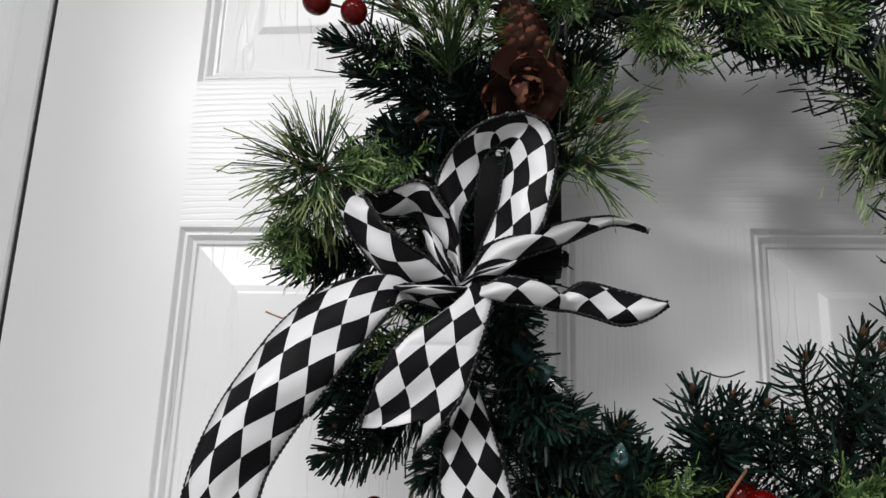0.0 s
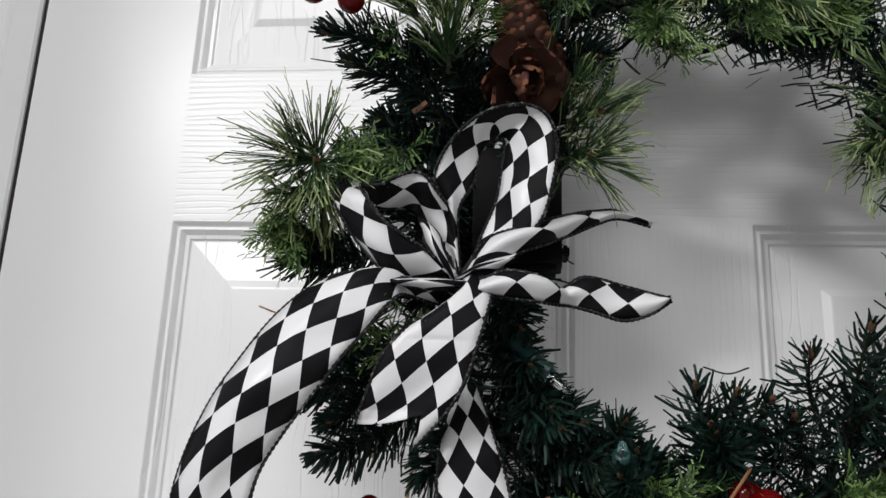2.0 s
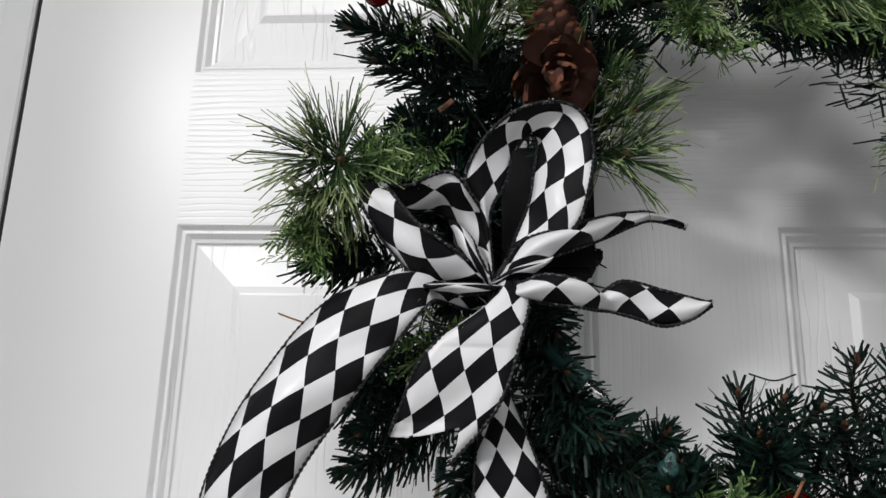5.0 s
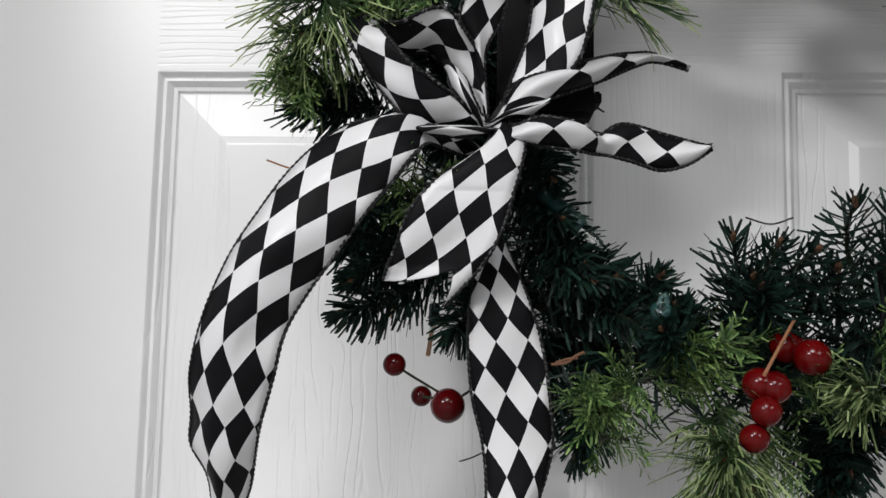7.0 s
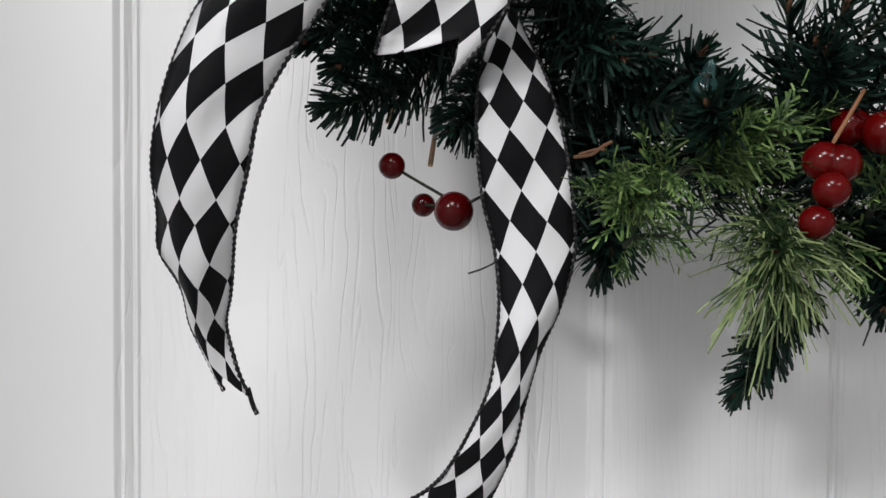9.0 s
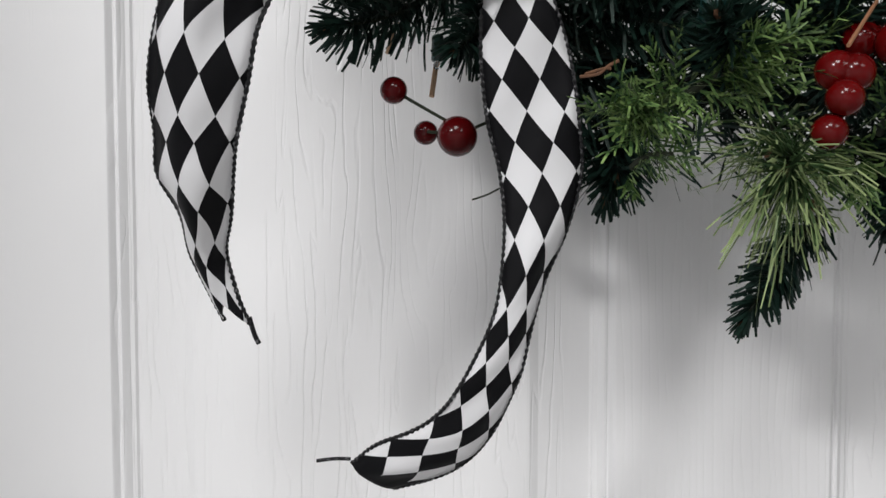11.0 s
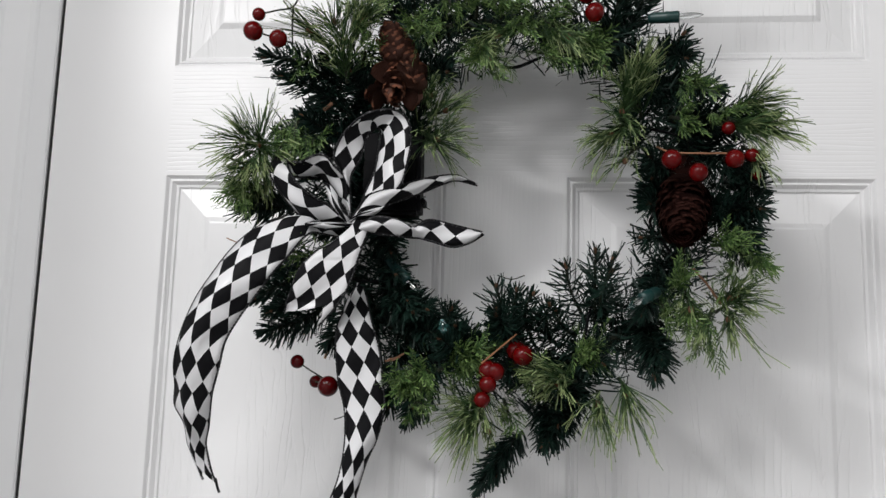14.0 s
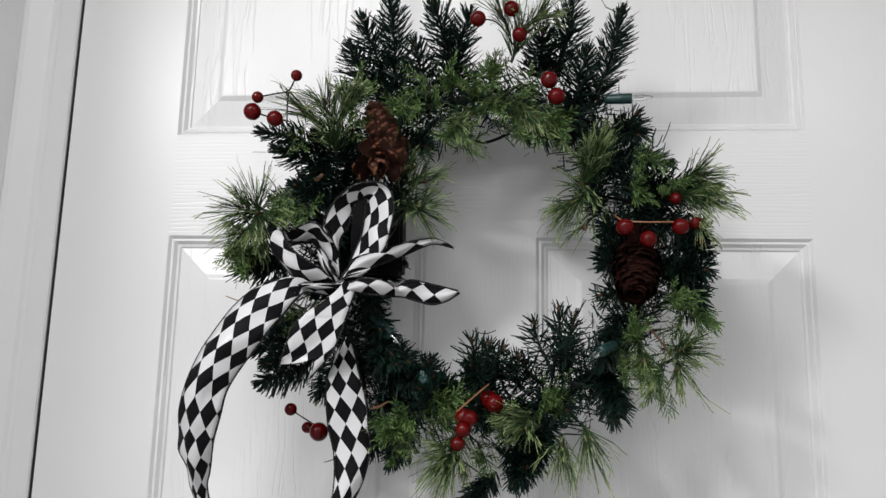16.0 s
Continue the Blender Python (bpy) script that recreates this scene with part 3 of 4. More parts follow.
sprig("cedar", (0.177, -0.111, 1.484), (0.163, -0.131, 1.468), needles=12)
sprig("cedar", (0.132, -0.111, 1.462), (0.131, -0.131, 1.472), needles=18)
sprig("cedar", (0.145, -0.111, 1.453), (0.139, -0.131, 1.437), needles=22)
sprig("cedar", (0.154, -0.111, 1.434), (0.151, -0.131, 1.420), needles=14)
sprig("cedar", (0.123, -0.111, 1.452), (0.127, -0.131, 1.438), needles=12)
sprig("cedar", (0.141, -0.111, 1.629), (0.151, -0.131, 1.623), needles=14)
sprig("cedar", (0.132, -0.111, 1.600), (0.141, -0.131, 1.590), needles=12)
sprig("cedar", (0.163, -0.111, 1.599), (0.172, -0.131, 1.598), needles=14)
sprig("cedar", (0.190, -0.111, 1.604), (0.202, -0.131, 1.593), needles=12)
sprig("cedar", (-0.147, -0.090, 1.475), (-0.157, -0.130, 1.481), needles=20)
sprig("cedar", (-0.162, -0.090, 1.470), (-0.132, -0.130, 1.486), needles=20)
sprig("pine", (-0.156, -0.090, 1.506), (-0.164, -0.110, 1.509), needles=24, reach=0.7)
sprig("pine", (-0.195, -0.099, 1.565), (-0.200, -0.119, 1.555), needles=70, spread=70, reach=0.9)
sprig("pine", (0.099, -0.111, 1.592), (0.092, -0.131, 1.598), needles=60, reach=0.8, spread=95)
sprig("pine", (0.180, -0.111, 1.605), (0.189, -0.131, 1.605), needles=70, reach=1.1, spread=36)
sprig("fir", (0.114, -0.069, 1.587), (0.098, -0.099, 1.604))
sprig("fir", (0.134, -0.069, 1.631), (0.106, -0.099, 1.629))
sprig("cedar", (0.008, -0.107, 1.695), (0.014, -0.129, 1.707), needles=24)
sprig("cedar", (-0.000, -0.107, 1.676), (0.021, -0.129, 1.674), needles=20)
sprig("cedar", (0.028, -0.107, 1.681), (0.045, -0.129, 1.663), needles=20)
sprig("cedar", (0.049, -0.107, 1.672), (0.070, -0.129, 1.657), needles=20)
sprig("cedar", (-0.024, -0.107, 1.687), (-0.028, -0.129, 1.696), needles=14)
sprig("cedar", (-0.042, -0.107, 1.681), (-0.057, -0.129, 1.669), needles=14)
sprig("cedar", (-0.013, -0.107, 1.665), (-0.026, -0.129, 1.647), needles=16)
sprig("cedar", (-0.074, -0.107, 1.671), (-0.078, -0.129, 1.674), needles=10)
sprig("cedar", (0.060, -0.107, 1.689), (0.043, -0.129, 1.691), needles=14)
sprig("cedar", (-0.054, -0.107, 1.713), (-0.043, -0.129, 1.687), needles=10)
sprig("cedar", (0.080, -0.107, 1.659), (0.066, -0.129, 1.644), needles=10)
sprig("pine", (0.026, -0.107, 1.692), (0.051, -0.129, 1.660), needles=50, spread=26)
sprig("pine", (0.018, -0.107, 1.677), (-0.005, -0.129, 1.662), needles=50, spread=32, reach=0.9)
sprig("pine", (-0.034, -0.107, 1.670), (-0.012, -0.129, 1.643), needles=40, spread=35, reach=0.8)
sprig("pine", (-0.213, -0.089, 1.570), (-0.214, -0.109, 1.555), needles=50, spread=60, reach=0.8)
sprig("pine", (0.111, -0.099, 1.604), (0.101, -0.119, 1.615), needles=60, spread=40, reach=1.1)
sprig("pine", (0.164, -0.107, 1.446), (0.170, -0.129, 1.455), needles=50, spread=55, reach=0.9)
sprig("pine", (0.141, -0.107, 1.466), (0.141, -0.129, 1.446), needles=40, spread=45, reach=0.9)
sprig("pine", (0.053, -0.107, 1.398), (0.043, -0.129, 1.389), needles=50, spread=45, reach=0.9)
sprig("pine", (-0.011, -0.099, 1.386), (-0.019, -0.119, 1.373), needles=60, spread=50, reach=1.1)
sprig("fir", (0.018, -0.075, 1.349), (-0.018, -0.085, 1.302), reach=0.78)
sprig("fir", (0.015, -0.070, 1.345), (-0.004, -0.080, 1.313), reach=0.78)
sprig("fir", (0.137, -0.090, 1.559), (0.114, -0.120, 1.566))
sprig("fir", (0.136, -0.090, 1.538), (0.113, -0.120, 1.528))
sprig("fir", (0.181, -0.090, 1.554), (0.195, -0.120, 1.563))
sprig("fir", (0.181, -0.090, 1.533), (0.198, -0.120, 1.524))
sprig("fir", (-0.192, -0.065, 1.588), (-0.168, -0.085, 1.606))
sprig("fir", (-0.165, -0.065, 1.588), (-0.193, -0.085, 1.596))
sprig("fir", (-0.175, -0.065, 1.592), (-0.158, -0.080, 1.624))
sprig("fir", (0.006, -0.074, 1.433), (-0.004, -0.104, 1.464), needles=80, reach=1.15)


M_MAROON = plain("dark_berry_lacquer", (0.055, 0.0014, 0.002), 0.16, 90, 0.5, 0.02)
shader(M_MAROON).inputs["Specular IOR Level"].default_value = 0.2


def twig_into(bm, *points, r=0.0007):
    rows = smooth_path([tuple(p) for p in points], 6) if len(points) > 2 else [points[0], points[1]]
    return tube_into(bm, [Vector(p) for p in rows], r, 6)


def berry_pick(stems, berries, mat=None, skin=None):
    """Wire stems, each a run of points, and lacquered berries of a place and a radius in mm."""
    bm = bmesh.new()
    for run in stems:
        twig_into(bm, *[Vector(p) for p in run])
    pick = part("berry_pick", bm, mat or M_STALK, wreath, "wire pick with glossy red berries")
    for x, y, z, r in berries:
        bm = bmesh.new()
        bmesh.ops.create_icosphere(bm, subdivisions=4, radius=r / 1000, matrix=Matrix.Translation((x, y, z)))
        part("berry", bm, skin or M_BERRY, pick, "glossy dark red berry", True)
    return pick


def scale_mesh(mat, rim, ends):
    """One woody cone scale, a cupped spoon that is 1 long."""
    bm = bmesh.new()
    rows = []
    for u, w, lift in ((0.0, 0.16, 0.0), (0.35, 0.26, -0.02), (0.65, 0.42, 0.03), *ends):
        rows.append([(u, s_ * w, lift + 0.10 * s_ * s_) for s_ in (-1, -0.5, 0, 0.5, 1)])
    for dz in (0.0, -0.07):
        made = [[bm.verts.new((x, y, z + dz * (1 if 0 < i < 5 else 0.4))) for x, y, z in row] for i, row in enumerate(rows)]
        for a, b in zip(made, made[1:]):
            for k in range(4):
                bm.faces.new((a[k], a[k + 1], b[k + 1], b[k]))
    me = bpy.data.meshes.new("scale")
    bm.to_mesh(me)
    bm.free()
    me.materials.append(mat)
    me.materials.append(rim)
    for i, f in enumerate(me.polygons):
        f.use_smooth = True
        f.material_index = 1 if i % 20 >= 16 else 0
    return me


SCALE, DARK_SCALE = scale_mesh(M_CONE, M_CONE_RIM, ((0.86, 0.44, 0.13), (0.97, 0.30, 0.24), (1.02, 0.10, 0.30))), scale_mesh(M_DARK_CONE, M_DARK_RIM, ((0.86, 0.45, 0.11), (0.985, 0.36, 0.17), (1.02, 0.30, 0.18)))


def pinecone(base, tip, radius, count, opened, label, dark=False, loose=5, broad=1.0, blunt=False):
    """A cone of spiralling scales from its base to its tip; opened: how far the scales stand out, in degrees."""
    base, tip = Vector(base), Vector(tip)
    axis = tip - base
    line = [base.lerp(tip, u) for u in np.linspace(0, 0.95, 6)]
    cone = part("pinecone", tube_into(bmesh.new(), line, lambda u: radius * (0.42 - 0.3 * u), 10), M_DARK_CONE if dark else M_CONE, wreath, label)
    turn = axis.to_track_quat("Z", "Y").to_matrix().to_4x4()
    for i in range(count):
        u = (i + 0.5) / count
        r = radius * (0.86 + 0.25 * math.sin(math.pi * min(1, u * 0.8 + 0.18)) - 0.50 * u ** (5 if dark or blunt else 2.5))
        a = i * 2.39996
        up = radians(opened + (78 - opened) * u ** (6 if blunt else 1.6) + rng.uniform(-1, 1) * loose)
        size = r * (1 + rng.uniform(-0.012, 0.012) * loose)
        wide = size * broad * min(1.0, 7.5 / count ** 0.5)
        m = Matrix.Translation(base + axis * u * 0.93) @ turn @ Matrix.Rotation(a, 4, "Z") @ Matrix.Rotation(-up, 4, "Y") @ Matrix.Rotation(rng.uniform(-0.025, 0.025) * loose, 4, "X") @ Matrix.Diagonal((size, wide * 0.95, wide, 1))
        o = new("scale", DARK_SCALE if dark else SCALE)
        o.parent = cone
        o.matrix_local = m
    return cone


def string_light(base, neck, tip, r=0.0046):
    """A green socket from base to neck with a clear pointed bulb to the tip."""
    base, neck, tip = Vector(base), Vector(neck), Vector(tip)
    rows = [base.lerp(neck, u) for u in (0, 0.05, 0.15, 0.55, 0.6, 0.66, 0.95, 1.0)]
    widths = (0.55, 0.85, 0.95, 1.0, 1.12, 1.0, 1.05, 0.9)
    sock = part("light_socket", tube_into(bmesh.new(), rows, lambda u: r * widths[round(u * 7)], 12), M_SOCKET, wreath, "dark green plastic light socket", True)
    rows = [neck.lerp(tip, u) for u in (0, 0.1, 0.45, 0.75, 0.92, 1.0)]
    widths2 = (0.5, 0.55, 0.58, 0.4, 0.2, 0.06)
    bulb = part("bulb", tube_into(bmesh.new(), rows, lambda u: r * widths2[round(u * 5)], 12), M_GLASS, sock, "clear glass mini bulb", True)
    bulb.visible_shadow = False
    part("filament", tube_into(bmesh.new(), [neck.lerp(tip, 0.0), neck.lerp(tip, 0.55)], 0.0003, 5), M_STEEL, sock)
    return sock


berry_pick([[(-0.192, -0.158, 1.671), (-0.177, -0.160, 1.673), (-0.164, -0.160, 1.676), (-0.157, -0.162, 1.689)], [(-0.198, -0.152, 1.660), (-0.178, -0.150, 1.654), (-0.174, -0.120, 1.662)], [(-0.164, -0.160, 1.676), (-0.170, -0.140, 1.667), (-0.178, -0.110, 1.661)]],
           [(-0.157, -0.162, 1.689, 5.0), (-0.192, -0.158, 1.671, 5.2), (-0.198, -0.152, 1.660, 7.8), (-0.178, -0.150, 1.654, 7.2)])
berry_pick([[(-0.164, -0.100, 1.401), (-0.154, -0.101, 1.395), (-0.140, -0.100, 1.387)], [(-0.138, -0.100, 1.382), (-0.126, -0.085, 1.389), (-0.112, -0.070, 1.394)], [(-0.151, -0.090, 1.385), (-0.140, -0.090, 1.384)]],
           [(-0.164, -0.100, 1.401, 5.6), (-0.152, -0.085, 1.385, 5.2), (-0.138, -0.100, 1.382, 8.3)], None, M_MAROON)
berry_pick([[(0.012, -0.135, 1.425), (-0.012, -0.168, 1.403)]],
           [(-0.012, -0.155, 1.377, 5.9), (-0.008, -0.157, 1.388, 6.2), (-0.008, -0.150, 1.398, 7.0), (-0.003, -0.152, 1.397, 6.8), (0.017, -0.140, 1.409, 7.8), (0.012, -0.125, 1.413, 7.4)], M_TAN)
berry_pick([[(0.120, -0.120, 1.573), (0.125, -0.150, 1.561), (0.144, -0.154, 1.559), (0.165, -0.150, 1.560)]],
           [(0.125, -0.152, 1.555, 7.4), (0.144, -0.152, 1.545, 7.0), (0.172, -0.145, 1.557, 7.2), (0.186, -0.140, 1.561, 5.4), (0.172, -0.130, 1.585, 5.2), (0.192, -0.130, 1.548, 3.4)], M_TAN)
berry_pick([[(0.001, -0.144, 1.748), (0.019, -0.140, 1.745), (0.037, -0.120, 1.727)], [(0.031, -0.144, 1.757), (0.035, -0.140, 1.742), (0.038, -0.120, 1.727)]],
           [(0.001, -0.144, 1.748, 7.2), (0.031, -0.144, 1.757, 7.2), (0.038, -0.146, 1.731, 6.6)])
berry_pick([[(0.064, -0.140, 1.691), (0.053, -0.120, 1.686)]],
           [(0.064, -0.144, 1.689, 7.6), (0.070, -0.146, 1.673, 7.6)])
pinecone((-0.070, -0.090, 1.620), (-0.098, -0.112, 1.680), 0.0205, 170, 44, "closed brown pine cone", loose=8, blunt=True)
pinecone((-0.091, -0.108, 1.630), (-0.089, -0.132, 1.616), 0.0200, 32, 14, "opened brown pine cone seen end on", loose=26, broad=0.8)
pinecone((0.145, -0.095, 1.560), (0.136, -0.135, 1.512), 0.0375, 290, 58, "dark brown pine cone", True)
string_light((0.116, -0.110, 1.683), (0.140, -0.115, 1.682), (0.158, -0.118, 1.682))
string_light((-0.039, -0.100, 1.415), (-0.043, -0.130, 1.429), (-0.044, -0.142, 1.435))
string_light((0.117, -0.130, 1.459), (0.103, -0.148, 1.452), (0.091, -0.158, 1.444))
string_light((-0.094, -0.100, 1.486), (-0.075, -0.105, 1.467), (-0.064, -0.108, 1.457))
string_light((-0.148, -0.060, 1.432), (-0.148, -0.060, 1.420), (-0.149, -0.060, 1.416), 0.003)
part("bark_curl", twig_into(bmesh.new(), Vector((-0.090, -0.115, 1.403)), Vector((-0.083, -0.115, 1.404)), Vector((-0.079, -0.115, 1.407)), Vector((-0.075, -0.115, 1.409)), r=0.0007), M_TWIG, wreath, "curled tan bark scrap")
part("loose_wire", twig_into(bmesh.new(), Vector((-0.2223, -0.111, 1.309)), Vector((-0.2203, -0.111, 1.302)), Vector((-0.2184, -0.111, 1.298)), r=0.0011), M_CORD, wreath, "bare wire end of the ribbon edge")
part("loose_wire", twig_into(bmesh.new(), Vector((-0.186, -0.085, 1.243)), Vector((-0.193, -0.085, 1.243)), Vector((-0.201, -0.085, 1.242)), r=0.0009), M_CORD, wreath, "bare wire end of the ribbon edge")
part("bark_curl", twig_into(bmesh.new(), Vector((-0.088, -0.115, 1.404)), Vector((-0.081, -0.115, 1.406)), Vector((-0.078, -0.115, 1.406)), r=0.0006), M_TWIG, wreath, "curled tan bark scrap")
part("bark_curl", twig_into(bmesh.new(), Vector((-0.149, -0.110, 1.608)), Vector((-0.145, -0.110, 1.611)), Vector((-0.142, -0.110, 1.614)), r=0.0016), M_TWIG, wreath, "curled tan bark scrap")
part("stray_needle", twig_into(bmesh.new(), Vector((-0.132, -0.100, 1.356)), Vector((-0.126, -0.100, 1.358)), Vector((-0.120, -0.100, 1.361)), r=0.0004), M_STALK, wreath, "stray dark needle")
part("stray_needle", twig_into(bmesh.new(), Vector((-0.233, -0.090, 1.503)), Vector((-0.225, -0.090, 1.500)), Vector((-0.215, -0.090, 1.497)), r=0.0005), M_TAN, wreath, "stray tan needle")
part("stray_needle", twig_into(bmesh.new(), Vector((-0.003, -0.120, 1.471)), Vector((0.008, -0.120, 1.468)), Vector((0.018, -0.120, 1.471)), r=0.0004), M_STALK, wreath, "stray dark needle")
part("cord_loop", twig_into(bmesh.new(), Vector((-0.015, -0.100, 1.652)), Vector((-0.003, -0.100, 1.648)), Vector((0.010, -0.100, 1.647)), Vector((0.030, -0.100, 1.655)), r=0.0014), M_BLACK, wreath, "black cord loop")
part("bare_twig", twig_into(bmesh.new(), Vector((0.143, -0.130, 1.477)), Vector((0.154, -0.130, 1.464)), Vector((0.163, -0.130, 1.450)), r=0.0009), M_TWIG, wreath, "bare brown twig")
for a, b in (((-0.167, -0.055, 1.441), (-0.171, -0.060, 1.424)), ((-0.149, -0.055, 1.420), (-0.151, -0.060, 1.404))):
    part("cut_stem", tube_into(bmesh.new(), [Vector(a), Vector(a).lerp(Vector(b), 0.5), Vector(b)], 0.0013, 6), M_STRAW, wreath, "tan cut wire stem")
# battery box, its upper part added as the dark inside the upright loop
bm = box((-0.116, -0.100, 1.523), (-0.068, -0.072, 1.592), 0.003)
battery = part("battery_box", bm, M_BLACK, wreath, "black glossy plastic battery box, stretched up to darken the loop")
part("switch_tab", box((-0.0682, -0.096, 1.531), (-0.064, -0.080, 1.537), 0.001), M_BLACK, battery)
# the cord of the lights, wound round the ring
cord = []
for a in np.linspace(0, math.tau, 200):
    rr = RING + 0.020 * math.sin(a * 9 + 0.6) - 0.012
    cord.append(CENTRE + Vector((rr * math.cos(a), -0.008 + 0.022 * math.cos(a * 9 + 0.6), rr * math.sin(a))))
part("light_cord", tube_into(bmesh.new(), cord, 0.0012, 6), M_BLACK, wreath, "dark cord of the string lights", True)


# ---- the bow ----
bow = tagged(new("ribbon_bow"), "black and white diamond check satin ribbon bow tied on the wreath", "bow")
bow.matrix_world = HANGING


def even_path(points, step):
    """The points again, at even steps along their line."""
    p = np.array([tuple(v) for v in points])
    run = np.concatenate([[0], np.cumsum(np.linalg.norm(np.diff(p, axis=0), axis=1))])
    at = np.linspace(0, run[-1], max(4, int(run[-1] / step)))
    return np.stack([np.interp(at, run, p[:, k]) for k in range(3)], axis=1)


def band(name, label, rows, shift=(0.0, 0.0), fold=0.0, pitch=(1.0, 1.0), cloth=None, square=False, whole=True, notch=None):
    """A ribbon through rows of x, y, z, the turn and lean of its width in degrees, and its shown width in mm. cloth: the stretch of the check across
    and rows that slide it, all in half diamonds: along as it runs, slide across, along as it shows, skew; square: the check keeps square to the run;
    whole: the full width shows, squeezed; notch: the place across and the depth of a cut into the end."""
    table = []
    for x, y, z, turn, lean, width in rows:
        a, b = radians(turn), radians(lean)
        h = Vector((math.cos(a) * math.cos(b), math.sin(b), math.sin(a) * math.cos(b))) * width / 2000
        table.append((x, y, z, *h))
    path = smooth_path(table, 14)
    n_across = 8
    bm = bmesh.new()
    uv = bm.loops.layers.uv.new("cloth")
    run = np.concatenate([[0], np.cumsum(np.linalg.norm(np.diff(path[:, :3], axis=0), axis=1))])
    grid, edges = [], ([], [])
    for i, row in enumerate(path):
        c, h = Vector(row[:3]), Vector(row[3:])
        d = Vector(path[min(i + 1, len(path) - 1)][:3] - path[max(i - 1, 0)][:3]).normalized()
        out = h.cross(d)
        out = out.normalized() if out.length > 1e-9 else Vector((0, -1, 0))
        if out.y > 0:
            out = -out
        hidden = max(0.0, 0.0190 ** 2 - h.length ** 2) ** 0.5
        line = []
        for k in range(n_across + 1):
            s = -1 + 2 * k / n_across
            sag = (0.12 if name == "loop" else 0.30) * hidden * math.cos(s * math.pi * 0.5) + 0.0014 * math.sin(run[i] * 60 + s * 2) + 0.0006 * math.sin(run[i] * 170 + s * 4 + rows[0][0] * 400)
            turned = fold * 0.022 * max(0.0, -0.35 - s) * math.sin(math.pi * i / (len(path) - 1))
            wide, ahead = max(h.length, 0.0165) if whole else h.length, 0.0
            if square:
                ahead = h.dot(d)
                wide = max(0.0, wide ** 2 - ahead ** 2) ** 0.5
            ca, cb = shift[0] + pitch[0] * (s * wide - 0.35 * turned), shift[1] + pitch[1] * (run[i] + s * ahead)
            if cloth:
                stretch, slides = cloth
                b_in, a_off, b_out, skew = zip(*[(*row, 0.0)[:4] for row in slides])
                ca, was = stretch * ca + 0.0075 * float(np.interp(cb / 0.01225, b_in, a_off)), cb / 0.01225
                cb = 0.01225 * float(np.interp(was, b_in, b_out) + np.interp(was, b_in, skew) * ca / 0.0075)
            line.append((bm.verts.new(c + h * s + out * sag + Vector((-0.33 * turned, turned, 0))), ca, cb))
        edges[0].append(line[0][0].co.copy())
        edges[1].append(line[-1][0].co.copy())
        grid.append(line)
    if notch:
        # the end is cut back to a point between its two corners: each column closes up over the last rows
        last = grid[-33:]
        long = (last[-1][4][0].co - last[0][4][0].co).length
        for k in range(n_across + 1):
            far = abs(k - notch[0]) / (notch[0] if k < notch[0] else n_across - notch[0])
            share = 1 - notch[1] * (1 - far) / long
            was = [(row[k][0].co.copy(), row[k][1], row[k][2]) for row in last]
            for n, row in enumerate(last):
                lo = min(int(n * share), len(was) - 2)
                f = n * share - lo
                row[k][0].co = was[lo][0].lerp(was[lo + 1][0], f)
                row[k] = (row[k][0], was[lo][1] * (1 - f) + was[lo + 1][1] * f, was[lo][2] * (1 - f) + was[lo + 1][2] * f)
    for a, b in zip(grid, grid[1:]):
        for k in range(n_across):
            cells = (a[k], a[k + 1], b[k + 1], b[k])
            f = bm.faces.new([c[0] for c in cells])
            for loop, c in zip(f.loops, cells):
                loop[uv].uv = (c[1], c[2])
    ob = part(name, bm, M_RIBBON, bow, label, True)
    thick = ob.modifiers.new("cloth", "SOLIDIFY")
    thick.thickness = 0.0005
    for e in edges:
        pts = even_path(e, 0.0006)
        part("wired_edge", tube_into(bmesh.new(), [Vector(p) for p in pts], lambda u: 0.00095 + 0.00020 * math.sin(u * len(pts) * 1.35), 5), M_CORD, ob, "black wired ribbon edge")
    return ob


band("tail", "long draped ribbon tail with diamond check", [
    (-0.128, -0.096, 1.505, -63, 0, 4.0),
    (-0.141, -0.116, 1.506, -42, 0, 13.0),
    (-0.154, -0.136, 1.508, -29, 0, 21.5),
    (-0.163, -0.148, 1.502, -32, 0, 28.3),
    (-0.175, -0.154, 1.490, -35, 14, 34.0),
    (-0.186, -0.160, 1.476, -33, 16, 36.1),
    (-0.198, -0.164, 1.457, -26, 19, 36.5),
    (-0.209, -0.164, 1.440, -23, 20, 35.7),
    (-0.219, -0.163, 1.419, -13, 19, 33.6),
    (-0.225, -0.158, 1.398, -4, 17, 33.6),
    (-0.230, -0.148, 1.379, 0, 6, 30.1),
    (-0.233, -0.141, 1.365, 0, 4, 28.1),
    (-0.233, -0.130, 1.349, -3, 0, 19.0),
    (-0.2355, -0.120, 1.335, 0, -8, 13.6),
    (-0.2325, -0.114, 1.321, 0, -8, 12.2),
    (-0.2273, -0.110, 1.307, -4, -8, 11.0)], fold=1.0, notch=(4, 0.009), shift=(0.0075, 0.0042),
     cloth=(1.12, ((0, -0.5, 1.6), (4.5, -0.55, 6.1), (6.3, -0.6, 8), (9.4, -0.95, 11), (11.4, -0.95, 13), (13.45, -0.55, 15), (14.7, -0.2, 16), (15.75, -0.2, 17), (16.94, -0.25, 18),
                   (17.79, -0.25, 19), (19.07, -0.25, 20), (19.9, -0.25, 21), (21.27, -0.4, 22), (25, -0.4, 26))))
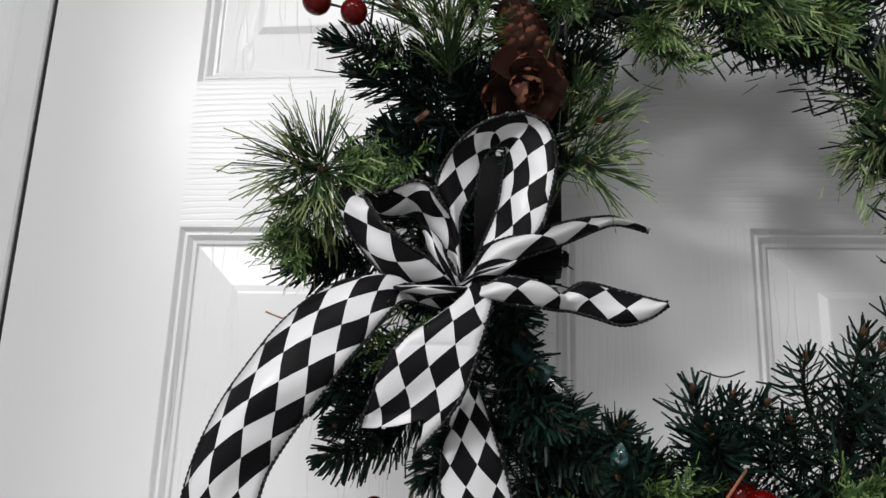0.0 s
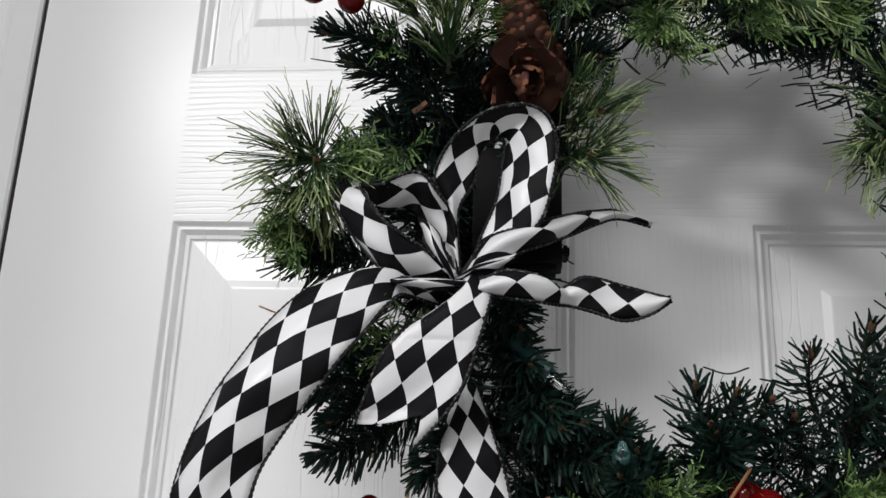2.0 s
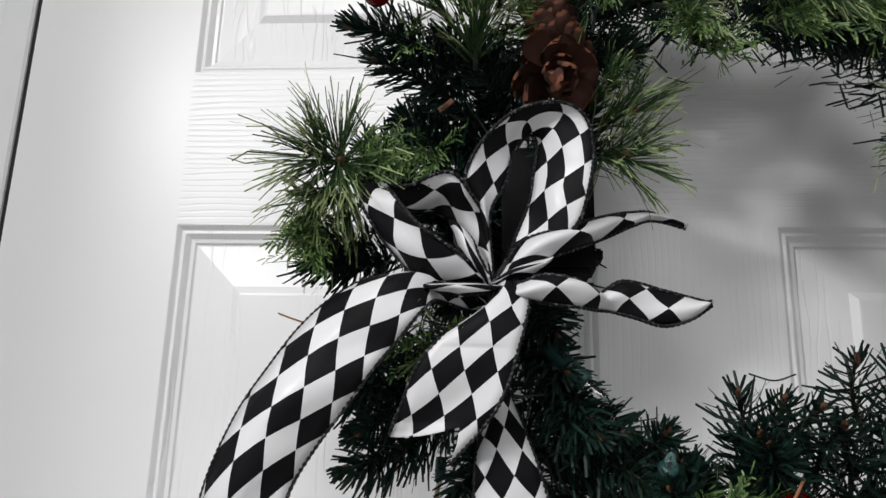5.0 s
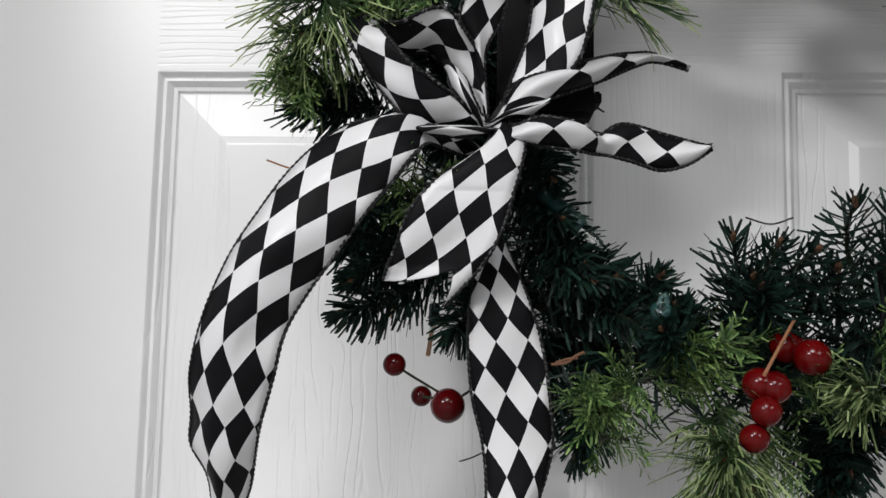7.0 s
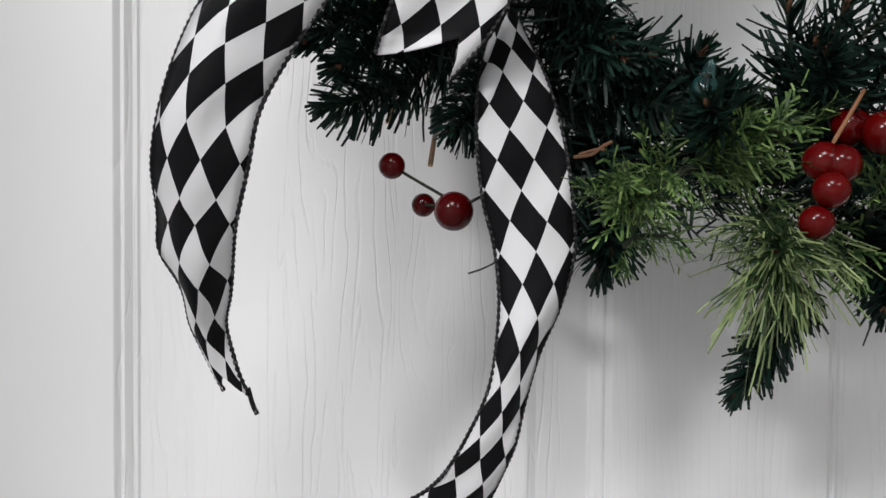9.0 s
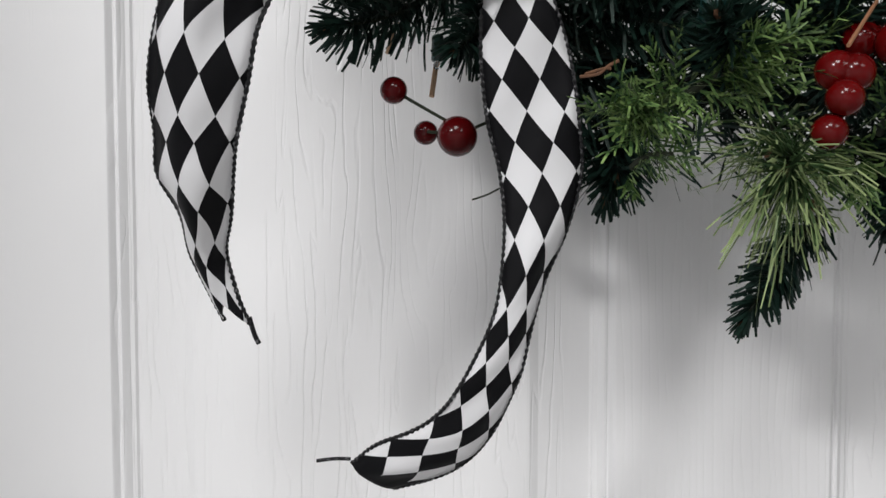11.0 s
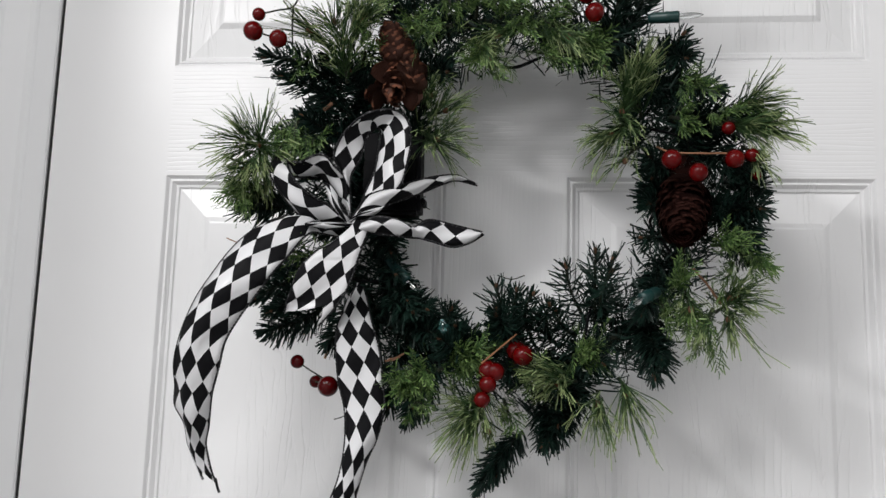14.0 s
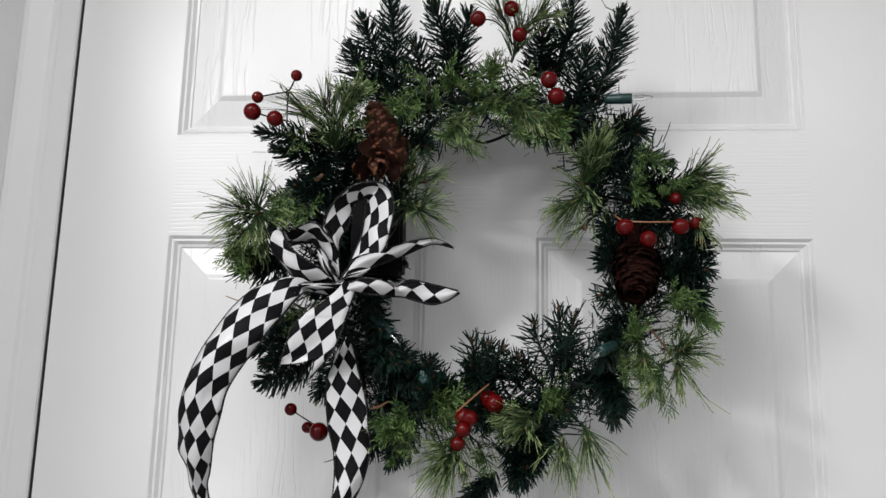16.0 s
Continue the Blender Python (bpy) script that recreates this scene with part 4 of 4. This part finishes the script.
band("tail", "long ribbon tail curling to one side", [
    (-0.116, -0.100, 1.463, 0, 0, 6.0),
    (-0.117, -0.105, 1.451, 21, 0, 17.1),
    (-0.114, -0.119, 1.430, 6, 0, 27.2),
    (-0.111, -0.119, 1.409, 2, 0, 34.0),
    (-0.108, -0.117, 1.385, -2, 0, 35.0),
    (-0.105, -0.115, 1.366, 4, 6, 31.2),
    (-0.107, -0.115, 1.343, 0, 9, 24.3),
    (-0.112, -0.115, 1.323, 6, 15, 18.8),
    (-0.118, -0.115, 1.302, 0, 13, 18.4),
    (-0.126, -0.111, 1.282, 5, 10, 23.4),
    (-0.137, -0.103, 1.262, -9, 11, 25.8),
    (-0.156, -0.095, 1.247, -21, 0, 33.2),
    (-0.176, -0.085, 1.236, -37, 0, 21.4)], pitch=(1.1, 1.11), shift=(0.0049, 0.0098),
     cloth=(0.95, ((0, 0, -0.1), (3.1, 0, 3), (5.8, -0.1, 6), (8, -0.35, 8), (10.2, -0.6, 10), (12.55, -1.05, 12), (15, -1.25, 14), (18, -1.3, 17), (24, -1.3, 23))))
band("tail", "short ribbon tail hanging in front, its end cut to two points", [
    (-0.115, -0.121, 1.511, 16, 0, 7.2),
    (-0.114, -0.135, 1.501, 14, 0, 20.4),
    (-0.120, -0.144, 1.490, 5, 0, 29.9),
    (-0.128, -0.148, 1.477, 1, 0, 38.6),
    (-0.133, -0.148, 1.466, -2, 0, 42.6),
    (-0.138, -0.145, 1.454, -2, 0, 41.6),
    (-0.144, -0.142, 1.444, -5, 0, 37.7),
    (-0.152, -0.137, 1.434, -20, 0, 29.4)], notch=(6, 0.014), pitch=(1.1, 1.0),
     cloth=(0.95, ((0, 0.95, -0.3), (2.3, 0.95, 2.1), (3, 0.95, 3.1), (4.9, 0.95, 5.1), (6.7, 0.95, 7.1), (9, 0.95, 9.5))))
band("tail", "twisted ribbon tail pointing sideways", [
    (-0.116, -0.125, 1.508, -45, 0, 2.8),
    (-0.105, -0.135, 1.506, -63, 0, 8.9),
    (-0.094, -0.135, 1.507, -74, 0, 14.6),
    (-0.080, -0.130, 1.506, -69, 0, 13.9),
    (-0.069, -0.120, 1.504, -60, 0, 8.1),
    (-0.057, -0.118, 1.506, -80, 0, 17.3),
    (-0.040, -0.112, 1.503, -90, 0, 18.0),
    (-0.026, -0.110, 1.503, -99, 0, 12.2),
    (-0.016, -0.108, 1.506, -56, 0, 3.6)], whole=False, pitch=(1.0, 1.18), shift=(0.0068, 0.0042))
band("tail", "narrow twisted ribbon tail", [
    (-0.116, -0.125, 1.514, -45, 0, 2.8),
    (-0.102, -0.130, 1.526, -58, 0, 13.0),
    (-0.083, -0.125, 1.534, -75, 0, 11.4),
    (-0.066, -0.112, 1.543, -85, 0, 11.0),
    (-0.050, -0.100, 1.551, -82, 0, 7.1),
    (-0.038, -0.095, 1.554, -101, 0, 5.1),
    (-0.022, -0.092, 1.549, -63, 0, 2.2)], whole=False, pitch=(1.0, 0.73), shift=(0.0086, 0.0054))
band("loop", "tall upright ribbon loop", [
    (-0.121, -0.118, 1.515, -19, 0, 2.2),
    (-0.125, -0.124, 1.548, -30, 14, 8.2),
    (-0.124, -0.126, 1.563, -3, 19, 21.0),
    (-0.119, -0.129, 1.578, -0, 34, 21.4),
    (-0.110, -0.130, 1.589, -24, 58, 18.6),
    (-0.102, -0.130, 1.594, -106, 68, 19.2),
    (-0.093, -0.129, 1.594, -148, 49, 25.0),
    (-0.087, -0.128, 1.588, -163, 36, 28.4),
    (-0.086, -0.127, 1.571, -170, 28, 31.8),
    (-0.089, -0.127, 1.554, -176, 22, 31.1),
    (-0.095, -0.126, 1.537, -174, 12, 29.5),
    (-0.105, -0.124, 1.525, -174, 10, 17.2),
    (-0.120, -0.118, 1.514, -180, 0, 2.2)], whole=False,
     cloth=(1.0, ((0, 0.4, -1, -0.1), (4.75, 0.42, 3.9, -0.1), (5.6, 0.4, 4.9, -0.1), (6.33, 0.85, 5.9, 0), (8.23, 0.9, 8, 0.58), (9.48, 0.1, 10, 0.58), (10.5, -0.45, 11.2, 0.58), (11.19, -0.95, 12, 0.57), (12.05, -1.1, 13, 0.5), (16, -1.3, 17, 0.5))))
band("loop", "ribbon loop folded to one side", [
    (-0.123, -0.125, 1.514, 79, 0, 5.1),
    (-0.144, -0.136, 1.517, 52, -34, 21.5),
    (-0.158, -0.142, 1.526, 35, -45, 22.5),
    (-0.170, -0.142, 1.542, 20, -34, 17.9),
    (-0.176, -0.138, 1.552, 16, 0, 14.6),
    (-0.175, -0.128, 1.560, -35, 0, 12.2),
    (-0.162, -0.134, 1.551, -113, 65, 17.7),
    (-0.145, -0.130, 1.555, -122, 61, 27.3),
    (-0.136, -0.127, 1.549, -124, 57, 26.3),
    (-0.129, -0.122, 1.539, -120, 0, 16.1),
    (-0.123, -0.120, 1.524, 180, 0, 5.0),
    (-0.121, -0.118, 1.514, -135, 0, 1.4)], whole=False, shift=(0.00525, 0.0044))
band("loop", "small hidden ribbon loop", [
    (-0.123, -0.115, 1.515, 180, 0, 4.0),
    (-0.132, -0.112, 1.539, 130, 0, 15.6),
    (-0.144, -0.105, 1.568, 180, 0, 12.0),
    (-0.148, -0.100, 1.577, -141, 0, 12.8),
    (-0.167, -0.095, 1.569, -34, 0, 10.8)], whole=False)
band("pleat", "narrow pinched ribbon pleat", [
    (-0.122, -0.120, 1.513, 180, 0, 2.0),
    (-0.129, -0.130, 1.522, -149, 0, 5.8),
    (-0.134, -0.128, 1.532, -164, 0, 7.3),
    (-0.138, -0.122, 1.539, -135, 0, 4.2)])
band("pleat", "narrow pinched ribbon pleat", [
    (-0.119, -0.122, 1.512, -90, 0, 2.0),
    (-0.112, -0.130, 1.515, -63, 0, 4.5),
    (-0.102, -0.130, 1.518, -82, 0, 7.1),
    (-0.096, -0.125, 1.523, -90, 0, 4.0)])
band("pleat", "narrow pinched ribbon pleat", [
    (-0.121, -0.125, 1.510, -90, 0, 1.0),
    (-0.127, -0.138, 1.506, -90, 0, 5.0),
    (-0.140, -0.140, 1.506, -76, 0, 4.1),
    (-0.149, -0.135, 1.508, -76, 0, 4.1)])
bm = bmesh.new()
bmesh.ops.create_icosphere(bm, subdivisions=3, radius=1, matrix=Matrix.Translation((-0.109, -0.122, 1.513)) @ Matrix.Diagonal((0.010, 0.009, 0.012, 1)))
part("knot", bm, M_KNOT, bow, "pinched ribbon knot", True)
